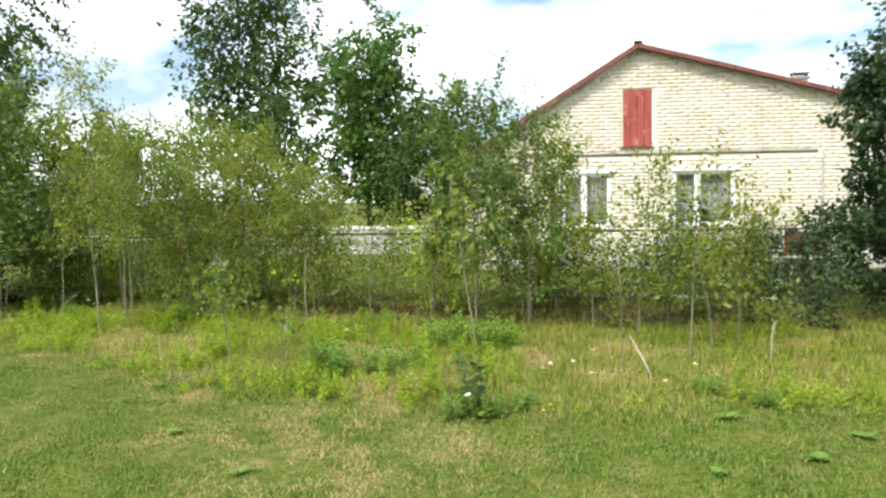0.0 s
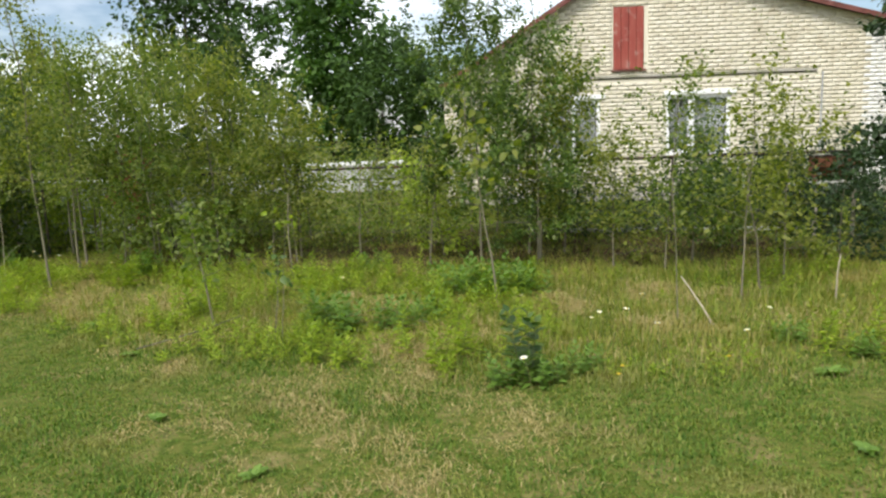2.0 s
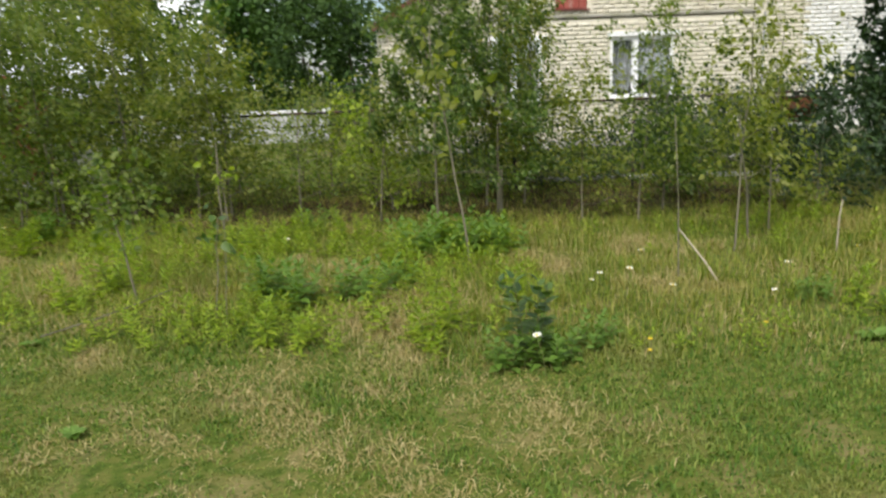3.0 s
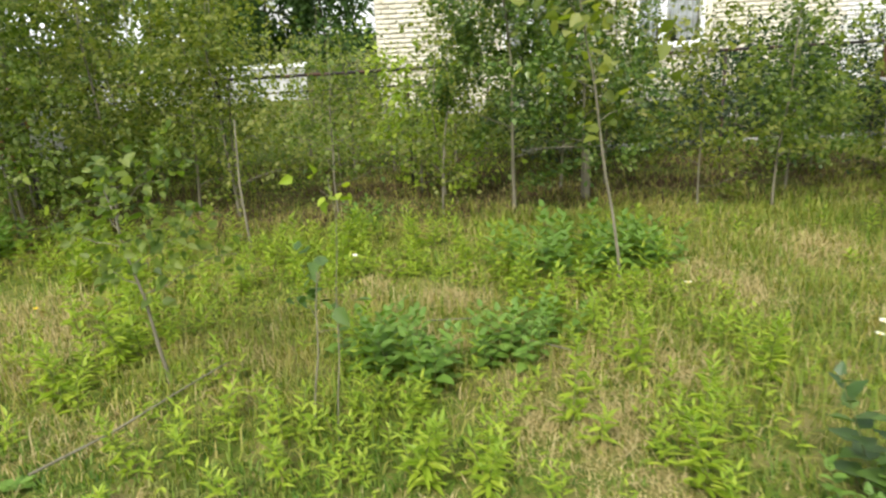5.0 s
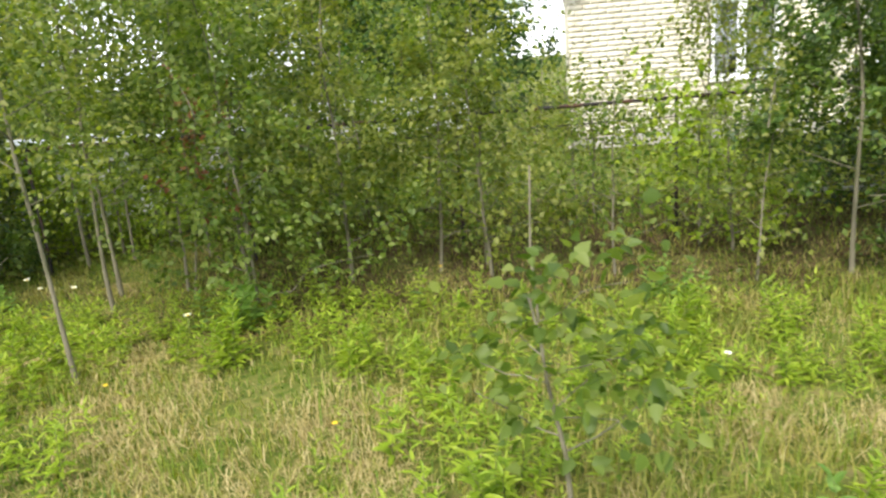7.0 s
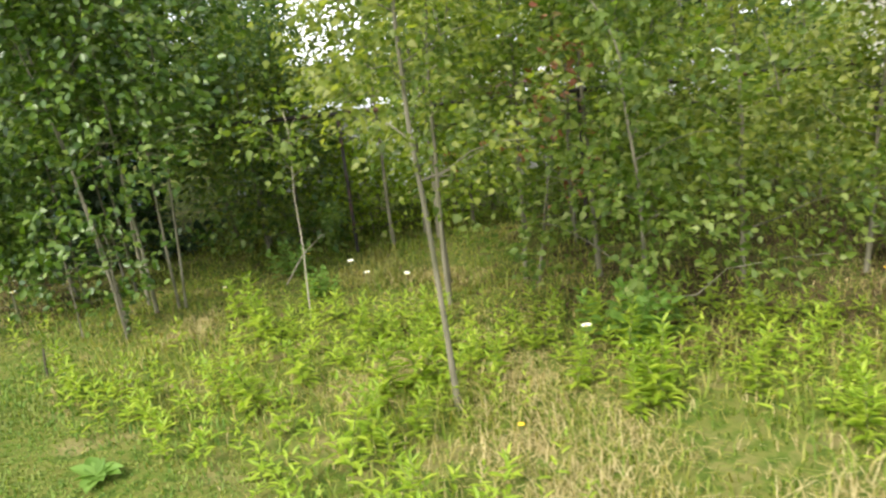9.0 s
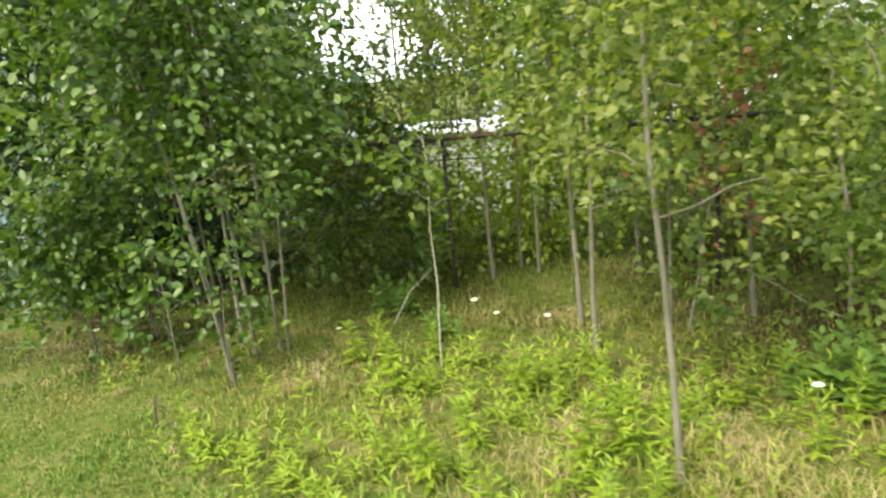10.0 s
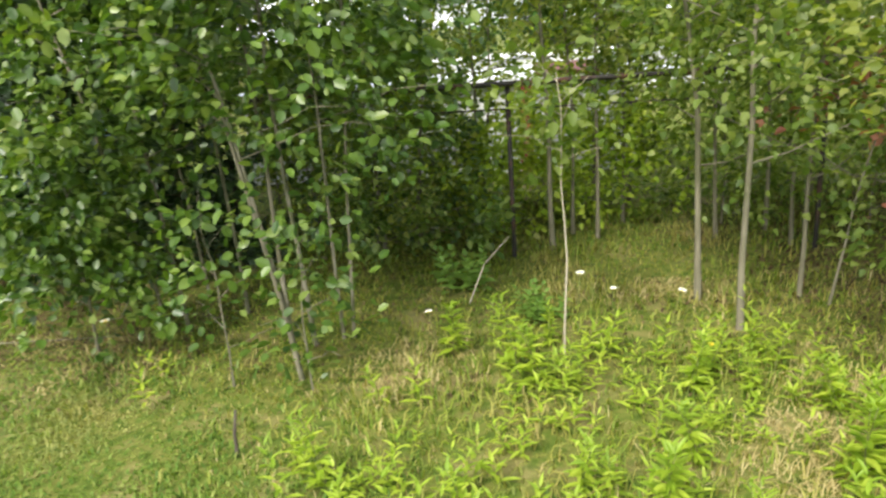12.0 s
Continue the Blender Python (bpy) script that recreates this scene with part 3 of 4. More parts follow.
# front row of slim trunks that can be told apart: x, y, height, spread, trunk radius, leaves, base
FRONT = [
    (-6.08, 10.25, 2.8, 0.75, 0.03, 3000, 0.27, 0), (-5.96, 9.85, 2.75, 0.75, 0.028, 2800, 0.28, 0),
    (-5.55, 10.28, 2.6, 0.6, 0.02, 1700, 0.25, 1), (-5.06, 10.34, 2.8, 0.85, 0.026, 4200, 0.14, 1),
    (-4.2, 10.21, 2.6, 0.9, 0.024, 4600, 0.1, 0), (-3.5, 10.35, 2.15, 0.75, 0.024, 3600, 0.12, 1),
    (-3.1, 10.1, 1.95, 0.6, 0.022, 2400, 0.14, 0), (-2.2, 9.9, 1.35, 0.5, 0.016, 800, 0.2, 1),
    (-1.28, 9.6, 1.5, 0.45, 0.016, 800, 0.16, 0), (-0.63, 9.6, 3.2, 1.35, 0.026, 14500, 0.12, 1),
    (0.1, 9.9, 2.8, 1.0, 0.024, 8000, 0.1, 1), (0.5, 10.4, 2.4, 0.7, 0.02, 3600, 0.1, 0), (-4.75, 9.5, 2.2, 0.9, 0.018, 5200, 0.06, 0),
]
for i, (tx, ty, h, sp, r, nl, bs, kind) in enumerate(FRONT):
    tree(tx, ty, h, sp, r, int(nl * 0.85), 0.046, WILLOW if kind else THICKET, leaf_mat=M_LEAF_ALDER if kind and tx > -1 else M_LEAF_GREEN if kind or tx < -4.5 else M_LEAF_OLIVE, base=bs, lean=((i % 3 - 1) * 0.12, 0.1), limbs=14, seed=20 + i, sigma=0.14, top=0.2, profile=0.8, leaders=4 if h > 2 else 1)
g = np.random.default_rng(5)
for i in range(26):
    tx = -9.5 + 10.2 * (i + g.uniform(0.1, 0.9)) / 26
    ty = g.uniform(10.3, 12.9)
    if abs(ty - FY) < 0.15:
        ty += 0.3
    h = g.uniform(2.2, 2.9) + (0.2 if tx < -4.5 else 0)
    if -2.8 < tx < -0.9:
        h = g.uniform(1.0, 1.4)
    if -3.9 < tx <= -2.8:
        h = g.uniform(1.6, 2.1)
    if -9.0 < tx < -7.7:
        h = g.uniform(1.2, 1.7)
    inner = -7.7 < tx < -5.2
    if inner and ty < 11.2:
        ty += 1.2
    tree(tx, ty, h, g.uniform(0.7, 1.0), g.uniform(0.018, 0.03), int(g.uniform(3600, 5000) * min(1.0, h / 2.4) ** 2 * (0.42 if inner else 0.75)), 0.048, WILLOW if i % 2 else THICKET, leaf_mat=M_LEAF_GREEN if i % 2 else M_LEAF_OLIVE, base=0.42 if inner else 0.08, lean=(g.uniform(-0.25, 0.25), g.uniform(-0.2, 0.2)), limbs=13, seed=60 + i, sigma=0.15, top=0.2, profile=0.8, leaders=7 if h > 2 else 2)

# the near poplar with a kinked stem, and its small neighbours
tree(-5.56, 8.53, 3.5, 0.72, 0.022, 4300, 0.037, "slim poplar standing alone before the thicket", leaf_mat=M_LEAF_OLIVE, base=0.27, lean=(-0.16, 0.03), limbs=13, seed=7, sigma=0.14)
tree(-0.5, 7.4, 2.0, 0.36, 0.016, 130, 0.09, "thin poplar sapling with yellowish top leaves", group="lone saplings", leaf_mat=M_LEAF_OLIVE, base=0.5, lean=(-0.25, 0.1), limbs=7, seed=8, sigma=0.1)
tree(-2.99, 6.72, 1.0, 0.45, 0.016, 420, 0.05, "low poplar sapling with sparse rounded leaves", group="lone saplings", leaf_mat=M_LEAF_GREEN, base=0.48, lean=(-0.14, -0.03), limbs=9, seed=9, sigma=0.08, up=0.4)
tree(-2.3, 6.15, 0.75, 0.12, 0.007, 22, 0.07, "spindly sapling with a few dark drooping leaves", group="lone saplings", leaf_mat=M_ROSETTE, base=0.55, lean=(0.08, 0.02), limbs=4, seed=10, sigma=0.05)
tree(-2.2, 6.02, 1.1, 0.1, 0.005, 12, 0.052, "whip-thin sapling with a tuft of yellow leaves", group="lone saplings", leaf_mat=M_HERB, base=0.88, lean=(0.07, 0.03), limbs=3, seed=110, sigma=0.04)
tree(1.97, 9.6, 1.5, 0.4, 0.02, 2400, 0.045, "dense upright shrub with small dull green leaves", group="lone saplings", leaf_mat=M_LEAF_ALDER, base=0.12, lean=(0.05, 0), limbs=12, seed=111, sigma=0.12, top=0.4)
tree(-6.82, 9.60, 1.35, 0.32, 0.008, 210, 0.055, "pale bare-stemmed sapling with few leaves", group="lone saplings", leaf_mat=M_LEAF_GREEN, base=0.68, lean=(0.03, 0.08), limbs=7, seed=11, sigma=0.08, bark=M_BARK_PALE)
tree(-5.45, 10.15, 1.5, 0.4, 0.012, 240, 0.06, "small sapling with reddening leaves", group="lone saplings", leaf_mat=M_LEAF_RED, base=0.45, lean=(0.3, 0), limbs=6, seed=12, sigma=0.1)
tree(1.76, 7.35, 2.1, 0.5, 0.015, 900, 0.05, "slender sapling with thin foliage", group="lone saplings", leaf_mat=M_LEAF_OLIVE, base=0.25, lean=(0.1, 0.1), limbs=9, seed=13, sigma=0.12)
tree(1.5, 9.05, 2.0, 0.5, 0.018, 1700, 0.05, "slender sapling with thin foliage", group="lone saplings", leaf_mat=M_LEAF_GREEN, base=0.15, lean=(0.1, 0), limbs=9, seed=14, sigma=0.13)
tree(2.5, 8.2, 1.9, 0.5, 0.014, 1000, 0.05, "slender sapling with thin foliage", group="lone saplings", leaf_mat=M_LEAF_OLIVE, base=0.15, lean=(0.05, 0.1), limbs=8, seed=15, sigma=0.12)
tree(0.95, 9.3, 1.4, 0.6, 0.015, 1300, 0.05, "bushy sapling beside the fence", group="lone saplings", leaf_mat=M_LEAF_OLIVE, base=0.1, limbs=9, seed=16, sigma=0.13)
tree(2.9, 9.4, 1.2, 0.7, 0.015, 1800, 0.05, "bushy sapling beside the fence", group="lone saplings", leaf_mat=M_LEAF_OLIVE, base=0.1, limbs=9, seed=17, sigma=0.13)
tree(-1.35, 10.6, 1.15, 0.55, 0.02, 1100, 0.06, "low bright green bush at the foot of the thicket", name="bush", category="bush", group="low bushes", leaf_mat=M_HERB, base=0.05, limbs=10, seed=18, sigma=0.14)
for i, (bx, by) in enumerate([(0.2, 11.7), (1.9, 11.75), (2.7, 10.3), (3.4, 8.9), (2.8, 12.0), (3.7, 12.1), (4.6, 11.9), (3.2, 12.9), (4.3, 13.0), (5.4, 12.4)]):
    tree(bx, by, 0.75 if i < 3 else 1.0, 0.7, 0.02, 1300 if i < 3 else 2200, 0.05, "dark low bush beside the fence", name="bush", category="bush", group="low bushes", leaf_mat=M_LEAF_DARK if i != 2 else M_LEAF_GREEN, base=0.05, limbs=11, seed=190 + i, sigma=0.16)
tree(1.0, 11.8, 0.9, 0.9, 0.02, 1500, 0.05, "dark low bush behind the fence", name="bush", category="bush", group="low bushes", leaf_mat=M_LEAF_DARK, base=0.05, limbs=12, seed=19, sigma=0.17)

# many-stemmed alder
STEMS = [(0.02, -0.15, -0.75, 0.25, 0.85, 0.9), (-0.03, 0.22, -0.3, 0.2, 1.0, 1.0), (-0.22, 0.38, -0.1, 0.3, 1.05, 1.0), (0.1, 0.3, 0.05, 0.15, 0.9, 0.7), (-0.83, 0.44, -0.3, 0.0, 0.85, 0.9), (-1.02, 0.55, -0.35, -0.2, 0.75, 0.8), (-0.59, 0.7, -0.2, -0.1, 0.95, 0.8), (0.0, -0.1, -0.55, 0.1, 0.9, 0.6), (0.15, 0.3, 0.15, 0.3, 0.95, 0.6), (-0.99, 1.04, -0.2, 0.1, 0.9, 0.6)]
tree(-8.05, 9.5, 3.7, 0.78, 0.02, 21000, 0.058, "many-stemmed alder shrub with broad glossy leaves", name="alder", category="shrub", group="", leaf_mat=M_LEAF_ALDER, base=0.3, limbs=11, seed=31, sigma=0.16, stems=STEMS, top=0.6, shape=OVAL)
tree(-7.95, 9.25, 0.75, 0.28, 0.008, 230, 0.055, "leafy sprouts at the alder's foot", name="alder", category="shrub", leaf_mat=M_LEAF_ALDER, base=0.2, limbs=7, seed=131, sigma=0.09, shape=OVAL, group="")
tree(-8.35, 9.3, 0.85, 0.3, 0.008, 260, 0.055, "leafy sprouts at the alder's foot", name="alder", category="shrub", leaf_mat=M_LEAF_ALDER, base=0.2, limbs=7, seed=132, sigma=0.09, shape=OVAL, group="")
# two bushes added so dark leaf colour gives the shaded gap behind the stems
tree(-9.35, 11.0, 1.7, 0.75, 0.025, 5200, 0.065, "added bush behind the alder, dark leaves standing in for shade", name="bush", category="bush", group="low bushes", leaf_mat=M_LEAF_DARK, base=0.06, limbs=13, seed=135, sigma=0.17, top=0.6)
tree(-9.95, 10.75, 1.5, 0.6, 0.025, 4200, 0.065, "added bush behind the alder, dark leaves standing in for shade", name="bush", category="bush", group="low bushes", leaf_mat=M_LEAF_DARK, base=0.06, limbs=13, seed=136, sigma=0.17, top=0.6)
# two more, added where the ground lies in shade; darkness is leaf colour
tree(-10.5, 10.9, 0.6, 0.6, 0.02, 1500, 0.07, "added low bush, dark leaves standing in for corner shade", name="bush", category="bush", group="low bushes", leaf_mat=M_LEAF_DARK, base=0.05, limbs=11, seed=133, sigma=0.17)
tree(-11.6, 10.9, 0.5, 0.6, 0.02, 1500, 0.07, "added low bush, dark leaves standing in for corner shade", name="bush", category="bush", group="low bushes", leaf_mat=M_LEAF_DARK, base=0.05, limbs=11, seed=134, sigma=0.17)
tree(-9.25, 9.65, 1.05, 0.6, 0.014, 2900, 0.06, "low alder growth at the shrub's edge", name="alder", category="shrub", group="", leaf_mat=M_LEAF_ALDER, base=0.2, limbs=10, seed=32, sigma=0.12, lean=(0.1, -0.1), shape=OVAL)
tree(-8.1, 11.4, 1.6, 1.0, 0.02, 4600, 0.06, "dark bush in the thicket's shade", name="bush", category="bush", group="low bushes", leaf_mat=M_LEAF_ALDER, base=0.05, limbs=12, seed=33, sigma=0.18)
tree(-9.9, 11.9, 3.4, 0.9, 0.03, 3800, 0.055, WILLOW, leaf_mat=M_LEAF_ALDER, base=0.3, limbs=12, seed=34, sigma=0.18)
for i, (bx, by, bh) in enumerate([(-7.6, 12.2, 1.15), (-6.9, 12.6, 1.0), (-6.2, 12.3, 1.2), (-5.6, 11.8, 1.25), (-5.2, 12.7, 1.4), (-8.6, 12.6, 1.2), (-4.7, 11.5, 1.2), (-7.2, 11.7, 0.7), (-6.5, 12.0, 0.85), (-4.0, 12.2, 1.2)]):
    tree(bx, by, bh, 0.6, 0.014, 1800, 0.052, "low leafy bush in the shade of the thicket", name="bush", category="bush", group="low bushes", leaf_mat=M_HERB if i in (1, 7, 8) else M_LEAF_GREEN, base=0.06, limbs=10, seed=230 + i, sigma=0.15, top=0.5)
for i, (bx, by) in enumerate([(-6.69, 11.66), (-6.52, 11.5), (-5.73, 11.4), (-6.3, 11.9), (-7.4, 11.9), (-5.3, 11.2)]):
    tree(bx, by, 2.9, 0.7, 0.022, 1000, 0.048, WILLOW if i % 2 else THICKET, leaf_mat=M_LEAF_GREEN if i % 2 else M_LEAF_OLIVE, base=0.38, limbs=11, seed=250 + i, sigma=0.14, lean=(0.1 * math.sin(i * 2), 0.1))
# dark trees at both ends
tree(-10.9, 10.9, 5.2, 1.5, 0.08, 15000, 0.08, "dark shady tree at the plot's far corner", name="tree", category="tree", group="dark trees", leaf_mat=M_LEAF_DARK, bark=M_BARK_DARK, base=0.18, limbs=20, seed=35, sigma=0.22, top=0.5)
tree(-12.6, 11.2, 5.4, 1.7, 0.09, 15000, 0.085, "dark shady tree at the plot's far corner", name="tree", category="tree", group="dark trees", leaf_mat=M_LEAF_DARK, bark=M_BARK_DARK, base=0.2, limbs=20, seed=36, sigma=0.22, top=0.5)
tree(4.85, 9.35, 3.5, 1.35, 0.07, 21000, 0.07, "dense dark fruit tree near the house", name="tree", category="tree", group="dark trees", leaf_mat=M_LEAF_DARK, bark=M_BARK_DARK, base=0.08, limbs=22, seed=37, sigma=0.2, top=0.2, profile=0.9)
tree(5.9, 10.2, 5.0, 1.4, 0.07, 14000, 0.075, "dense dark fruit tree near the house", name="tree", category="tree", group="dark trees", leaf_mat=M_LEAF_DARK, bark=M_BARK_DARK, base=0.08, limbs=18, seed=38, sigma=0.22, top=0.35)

# third corner tree, added as extra canopy to darken the ground there
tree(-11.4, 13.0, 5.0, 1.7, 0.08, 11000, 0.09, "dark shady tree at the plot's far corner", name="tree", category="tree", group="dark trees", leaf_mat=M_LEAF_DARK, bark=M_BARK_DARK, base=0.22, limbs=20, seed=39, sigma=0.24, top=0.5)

# ---- tall trees behind ----
FAR = "tall dark deciduous tree beyond the plots"
tree(-17.2, 20.0, 10.5, 3.2, 0.22, 19000, 0.15, FAR, name="tree", category="tree", group="tall trees behind", leaf_mat=M_LEAF_FAR, bark=M_BARK_DARK, base=0.2, limbs=24, seed=41, sigma=0.42, top=0.5)
tree(-13.8, 34.0, 14.0, 2.1, 0.2, 6500, 0.2, FAR, name="tree", category="tree", group="tall trees behind", leaf_mat=M_LEAF_FAR, bark=M_BARK_DARK, base=0.3, limbs=26, seed=42, sigma=0.5, top=0.6, up=0.35)
tree(-12.0, 34.5, 13.2, 2.2, 0.2, 8000, 0.2, FAR, name="tree", category="tree", group="tall trees behind", leaf_mat=M_LEAF_FAR, bark=M_BARK_DARK, base=0.3, limbs=26, seed=43, sigma=0.5, top=0.6, up=0.35)
tree(-14.9, 33.0, 11.0, 1.3, 0.12, 1500, 0.25, FAR, name="tree", category="tree", group="tall trees behind", leaf_mat=M_LEAF_FAR, bark=M_BARK, base=0.4, limbs=16, seed=44, sigma=0.35, top=0.7, up=0.35)
tree(-7.1, 33.0, 8.6, 3.6, 0.25, 16000, 0.22, "broad green oak beyond the plots", name="tree", category="tree", group="tall trees behind", leaf_mat=M_LEAF_OAK, bark=M_BARK_DARK, base=0.15, limbs=28, seed=45, sigma=0.55, top=0.35)
for i, (fx, fy, fh) in enumerate([(-22, 36, 4.6), (-11, 30, 4.6), (-4.5, 31, 5.0), (-26, 30, 4.4), (-2.5, 28, 4.2), (-19, 28, 3.9)]):
    tree(fx, fy, fh, 3.0, 0.12, 6500, 0.18, "rounded bushy tree beyond the plots", name="tree", category="tree", group="low trees behind", leaf_mat=M_LEAF_FAR, bark=M_BARK_DARK, base=0.1, limbs=16, seed=50 + i, sigma=0.45)

# ---- grass ----


def grass(name, label, material, count, region, low, high, width, seed, keep, category="grass", flat=False):
    """Single tapering bent blades over a stretch of ground, as one object."""
    g = np.random.default_rng(seed)
    x, y = g.uniform(region[0], region[1], count), g.uniform(region[2], region[3], count)
    ok = keep(x, y, g)
    x, y = x[ok], y[ok]
    n = len(x)
    z = np.array([ground_z(a, b) for a, b in zip(x, y)]) - 0.005
    h = g.uniform(low, high, n) * g.uniform(0.6, 1.0, n)
    h *= np.maximum(tall(x, y), 0.48) if flat else tall(x, y)
    h *= 0.75 + 0.6 * np.clip(field(x, y, 1.7, 31), -0.6, 0.8)
    az, bend = g.uniform(0, 6.283, n), g.uniform(0.2, 1.3, n) if not flat else g.uniform(1.7, 2.25, n)
    dx, dy = np.cos(az), np.sin(az)
    w = width * g.uniform(0.6, 1.3, n)
    p = np.stack([x, y, z], 1)
    side = np.stack([-dy, dx, 0 * dx], 1) * w[:, None]
    mid = p + np.stack([dx * bend * h * 0.3, dy * bend * h * 0.3, h * 0.6], 1)
    tip = p + np.stack([dx * bend * h, dy * bend * h, h * (1 - 0.42 * bend)], 1)
    v = np.stack([p - side, p + side, mid + side * 0.7, mid - side * 0.7, tip], 1).reshape(-1, 3)
    f = np.array([(0, 1, 2), (0, 2, 3), (3, 2, 4)])[None] + (np.arange(n) * 5)[:, None, None]
    tagged(new(name, tri_mesh(name, v, f.reshape(-1, 3), material)), label, category, kind="stuff")


def tall(x, y):
    """Growth is lowest on the mown lawn, lower under the trees and at the alder's end of the plot."""
    off = y - edge_y(x)
    return np.interp(off, [-0.3, 0.4], [1.0, 0.0]) * 0.36 + np.interp(off, [-0.3, 0.4], [0.0, 1.0]) * np.interp(x, [-9, -7.5, -5.5, -4], [0.55, 0.6, 0.75, 1.0]) * np.interp(y, [8.8, 9.8], [1.0, 0.75])


# worn and dried-out patches: x, y, radius
DRY = [
    (-2.58, 4.55, 0.3), (-2.1, 4.6, 0.25), (-1.15, 4.3, 0.32), (-1.5, 4.4, 0.3), (-1.3, 5.35, 0.4), (-0.9, 5.15, 0.25),
    (-4.06, 7.5, 0.5), (-1.5, 7.5, 0.4), (-1.72, 6.85, 0.2), (-0.85, 6.4, 0.4), (0.0, 7.4, 0.5), (-1.25, 5.85, 0.5),
    (-1.95, 7.8, 0.35), (-5.05, 7.9, 0.45), (-3.9, 7.3, 0.5), (-5.5, 7.35, 0.3), (-5.05, 8.3, 0.45), (-6.0, 8.65, 0.2),
    (-5.4, 9.0, 0.35), (-9.4, 9.55, 0.45), (-7.6, 9.45, 0.35), (-6.3, 10.4, 0.4), (-6.0, 8.85, 0.25), (-5.6, 9.4, 0.35),
    (-1.2, 3.9, 0.9), (-1.7, 4.8, 0.8), (-0.6, 4.5, 0.6), (1.2, 7.6, 0.5), (-2.9, 5.7, 0.3), (-3.4, 6.3, 0.3), (0.8, 6.6, 0.3),
]


def dry(x, y):
    """How dried-out the ground is, from 0 to 1."""
    x, y = np.atleast_1d(x), np.atleast_1d(y)
    w = np.zeros(len(x))
    for cx, cy, r in DRY:
        w = np.maximum(w, np.exp(-((x - cx) ** 2 + 1.3 * (y - cy) ** 2) / r ** 2))
    return np.clip(w * (0.62 + 1.2 * field(x, y, 3.1, 12) + 0.7 * field(x, y, 8.0, 13)) + 0.5 * np.clip(field(x, y, 1.3, 14), 0, 1) * np.interp(x, [-7.5, -5.5], [0.12, 1.0]), 0, 0.85)


def field(x, y, scale, seed):
    return np.array([noise.noise((a * scale, b * scale, seed)) for a, b in zip(x, y)])


def clear(x, y):
    """Everything but the house."""
    return ~((x > -1.5) & (y > 16.9))


grass("lawn_grass", "short mown lawn, green with worn dry spots", M_LAWN, 190000, (-13, 6.5, -2.0, 11), 0.08, 0.2, 0.0045, 1, lambda x, y, g: (y < edge_y(x) + g.normal(0, 0.25, len(x))) & (field(x, y, 0.9, 2) + g.uniform(-0.5, 0.5, len(x)) > -0.75) & (g.uniform(0.1, 1.2, len(x)) > dry(x, y)))
grass("fine_turf", "dense short turf of the mown lawn", M_LAWN, 520000, (-12, 4.5, 1.6, 10), 0.08, 0.19, 0.0042, 8, lambda x, y, g: (y < edge_y(x) + g.normal(0, 0.25, len(x))) & (y > np.interp(x, [-12, -8, -6, -3, 0, 6], [6.8, 5.6, 4.4, 2.4, 1.6, 2.2])) & (g.uniform(0.05, 1.1, len(x)) > dry(x, y)))
# thinned left of x -8.6, where dark litter stands in for tree shade
grass("rough_grass", "tall unmown grass, green and yellowing", M_ROUGH, 270000, (-13, 6.5, 4.5, 12.6), 0.06, 0.25, 0.004, 2, lambda x, y, g: (y > edge_y(x) + g.normal(0, 0.3, len(x))) & (field(x, y, 0.8, 5) + g.uniform(-0.5, 0.5, len(x)) > -0.4) & (g.uniform(0, 1.1, len(x)) > dry(x, y)) & (g.uniform(0, 1, len(x)) > np.interp(y, [9.1, 9.9], [0.0, 0.72]) * np.interp(x, [-9.6, -8.6, -6, -4.5], [1.2, 0.1, 0.1, 1.0])))
grass("dry_grass", "dry straw-coloured grass among the green", M_STRAW, 160000, (-11, 5, 1.0, 10.6), 0.05, 0.22, 0.0026, 3, lambda x, y, g: (g.uniform(0.1, 1.3, len(x)) < dry(x, y) + 0.3 + 0.4 * field(x, y, 0.75, 9)) & ((y > edge_y(x) - 0.2) | (g.uniform(0, 1, len(x)) < 0.15)))
grass("straw_litter", "flattened dry straw lying in patches", M_STRAW, 520000, (-10, 4.5, 1.5, 10.6), 0.06, 0.18, 0.0026, 6, lambda x, y, g: g.uniform(0.12, 1.4, len(x)) < dry(x, y), "dry grass", True)
# the thick cover left of x -8.6 puts the corner's shade into dark litter
grass("leaf_litter", "brown fallen leaves and twigs under the thicket, standing in for shade at the far corner", M_LITTER, 100000, (-13.5, 3.5, 9.0, 13.0), 0.04, 0.12, 0.007, 7, lambda x, y, g: g.uniform(0, 1, len(x)) < np.interp(y, [9.0, 9.7, 12, 13], [0.1, 1.0, 1.0, 0.2]) * np.interp(x, [-9.6, -8.6, -6, -4.5], [1.2, 0.15, 0.15, 1.0]), "leaf litter", True)
grass("garden_grass", "green grass of the neighbouring garden", M_LAWN, 50000, (-14, 9, 11.2, 17.0), 0.08, 0.22, 0.006, 4, lambda x, y, g: clear(x, y))

# ---- herbs ----


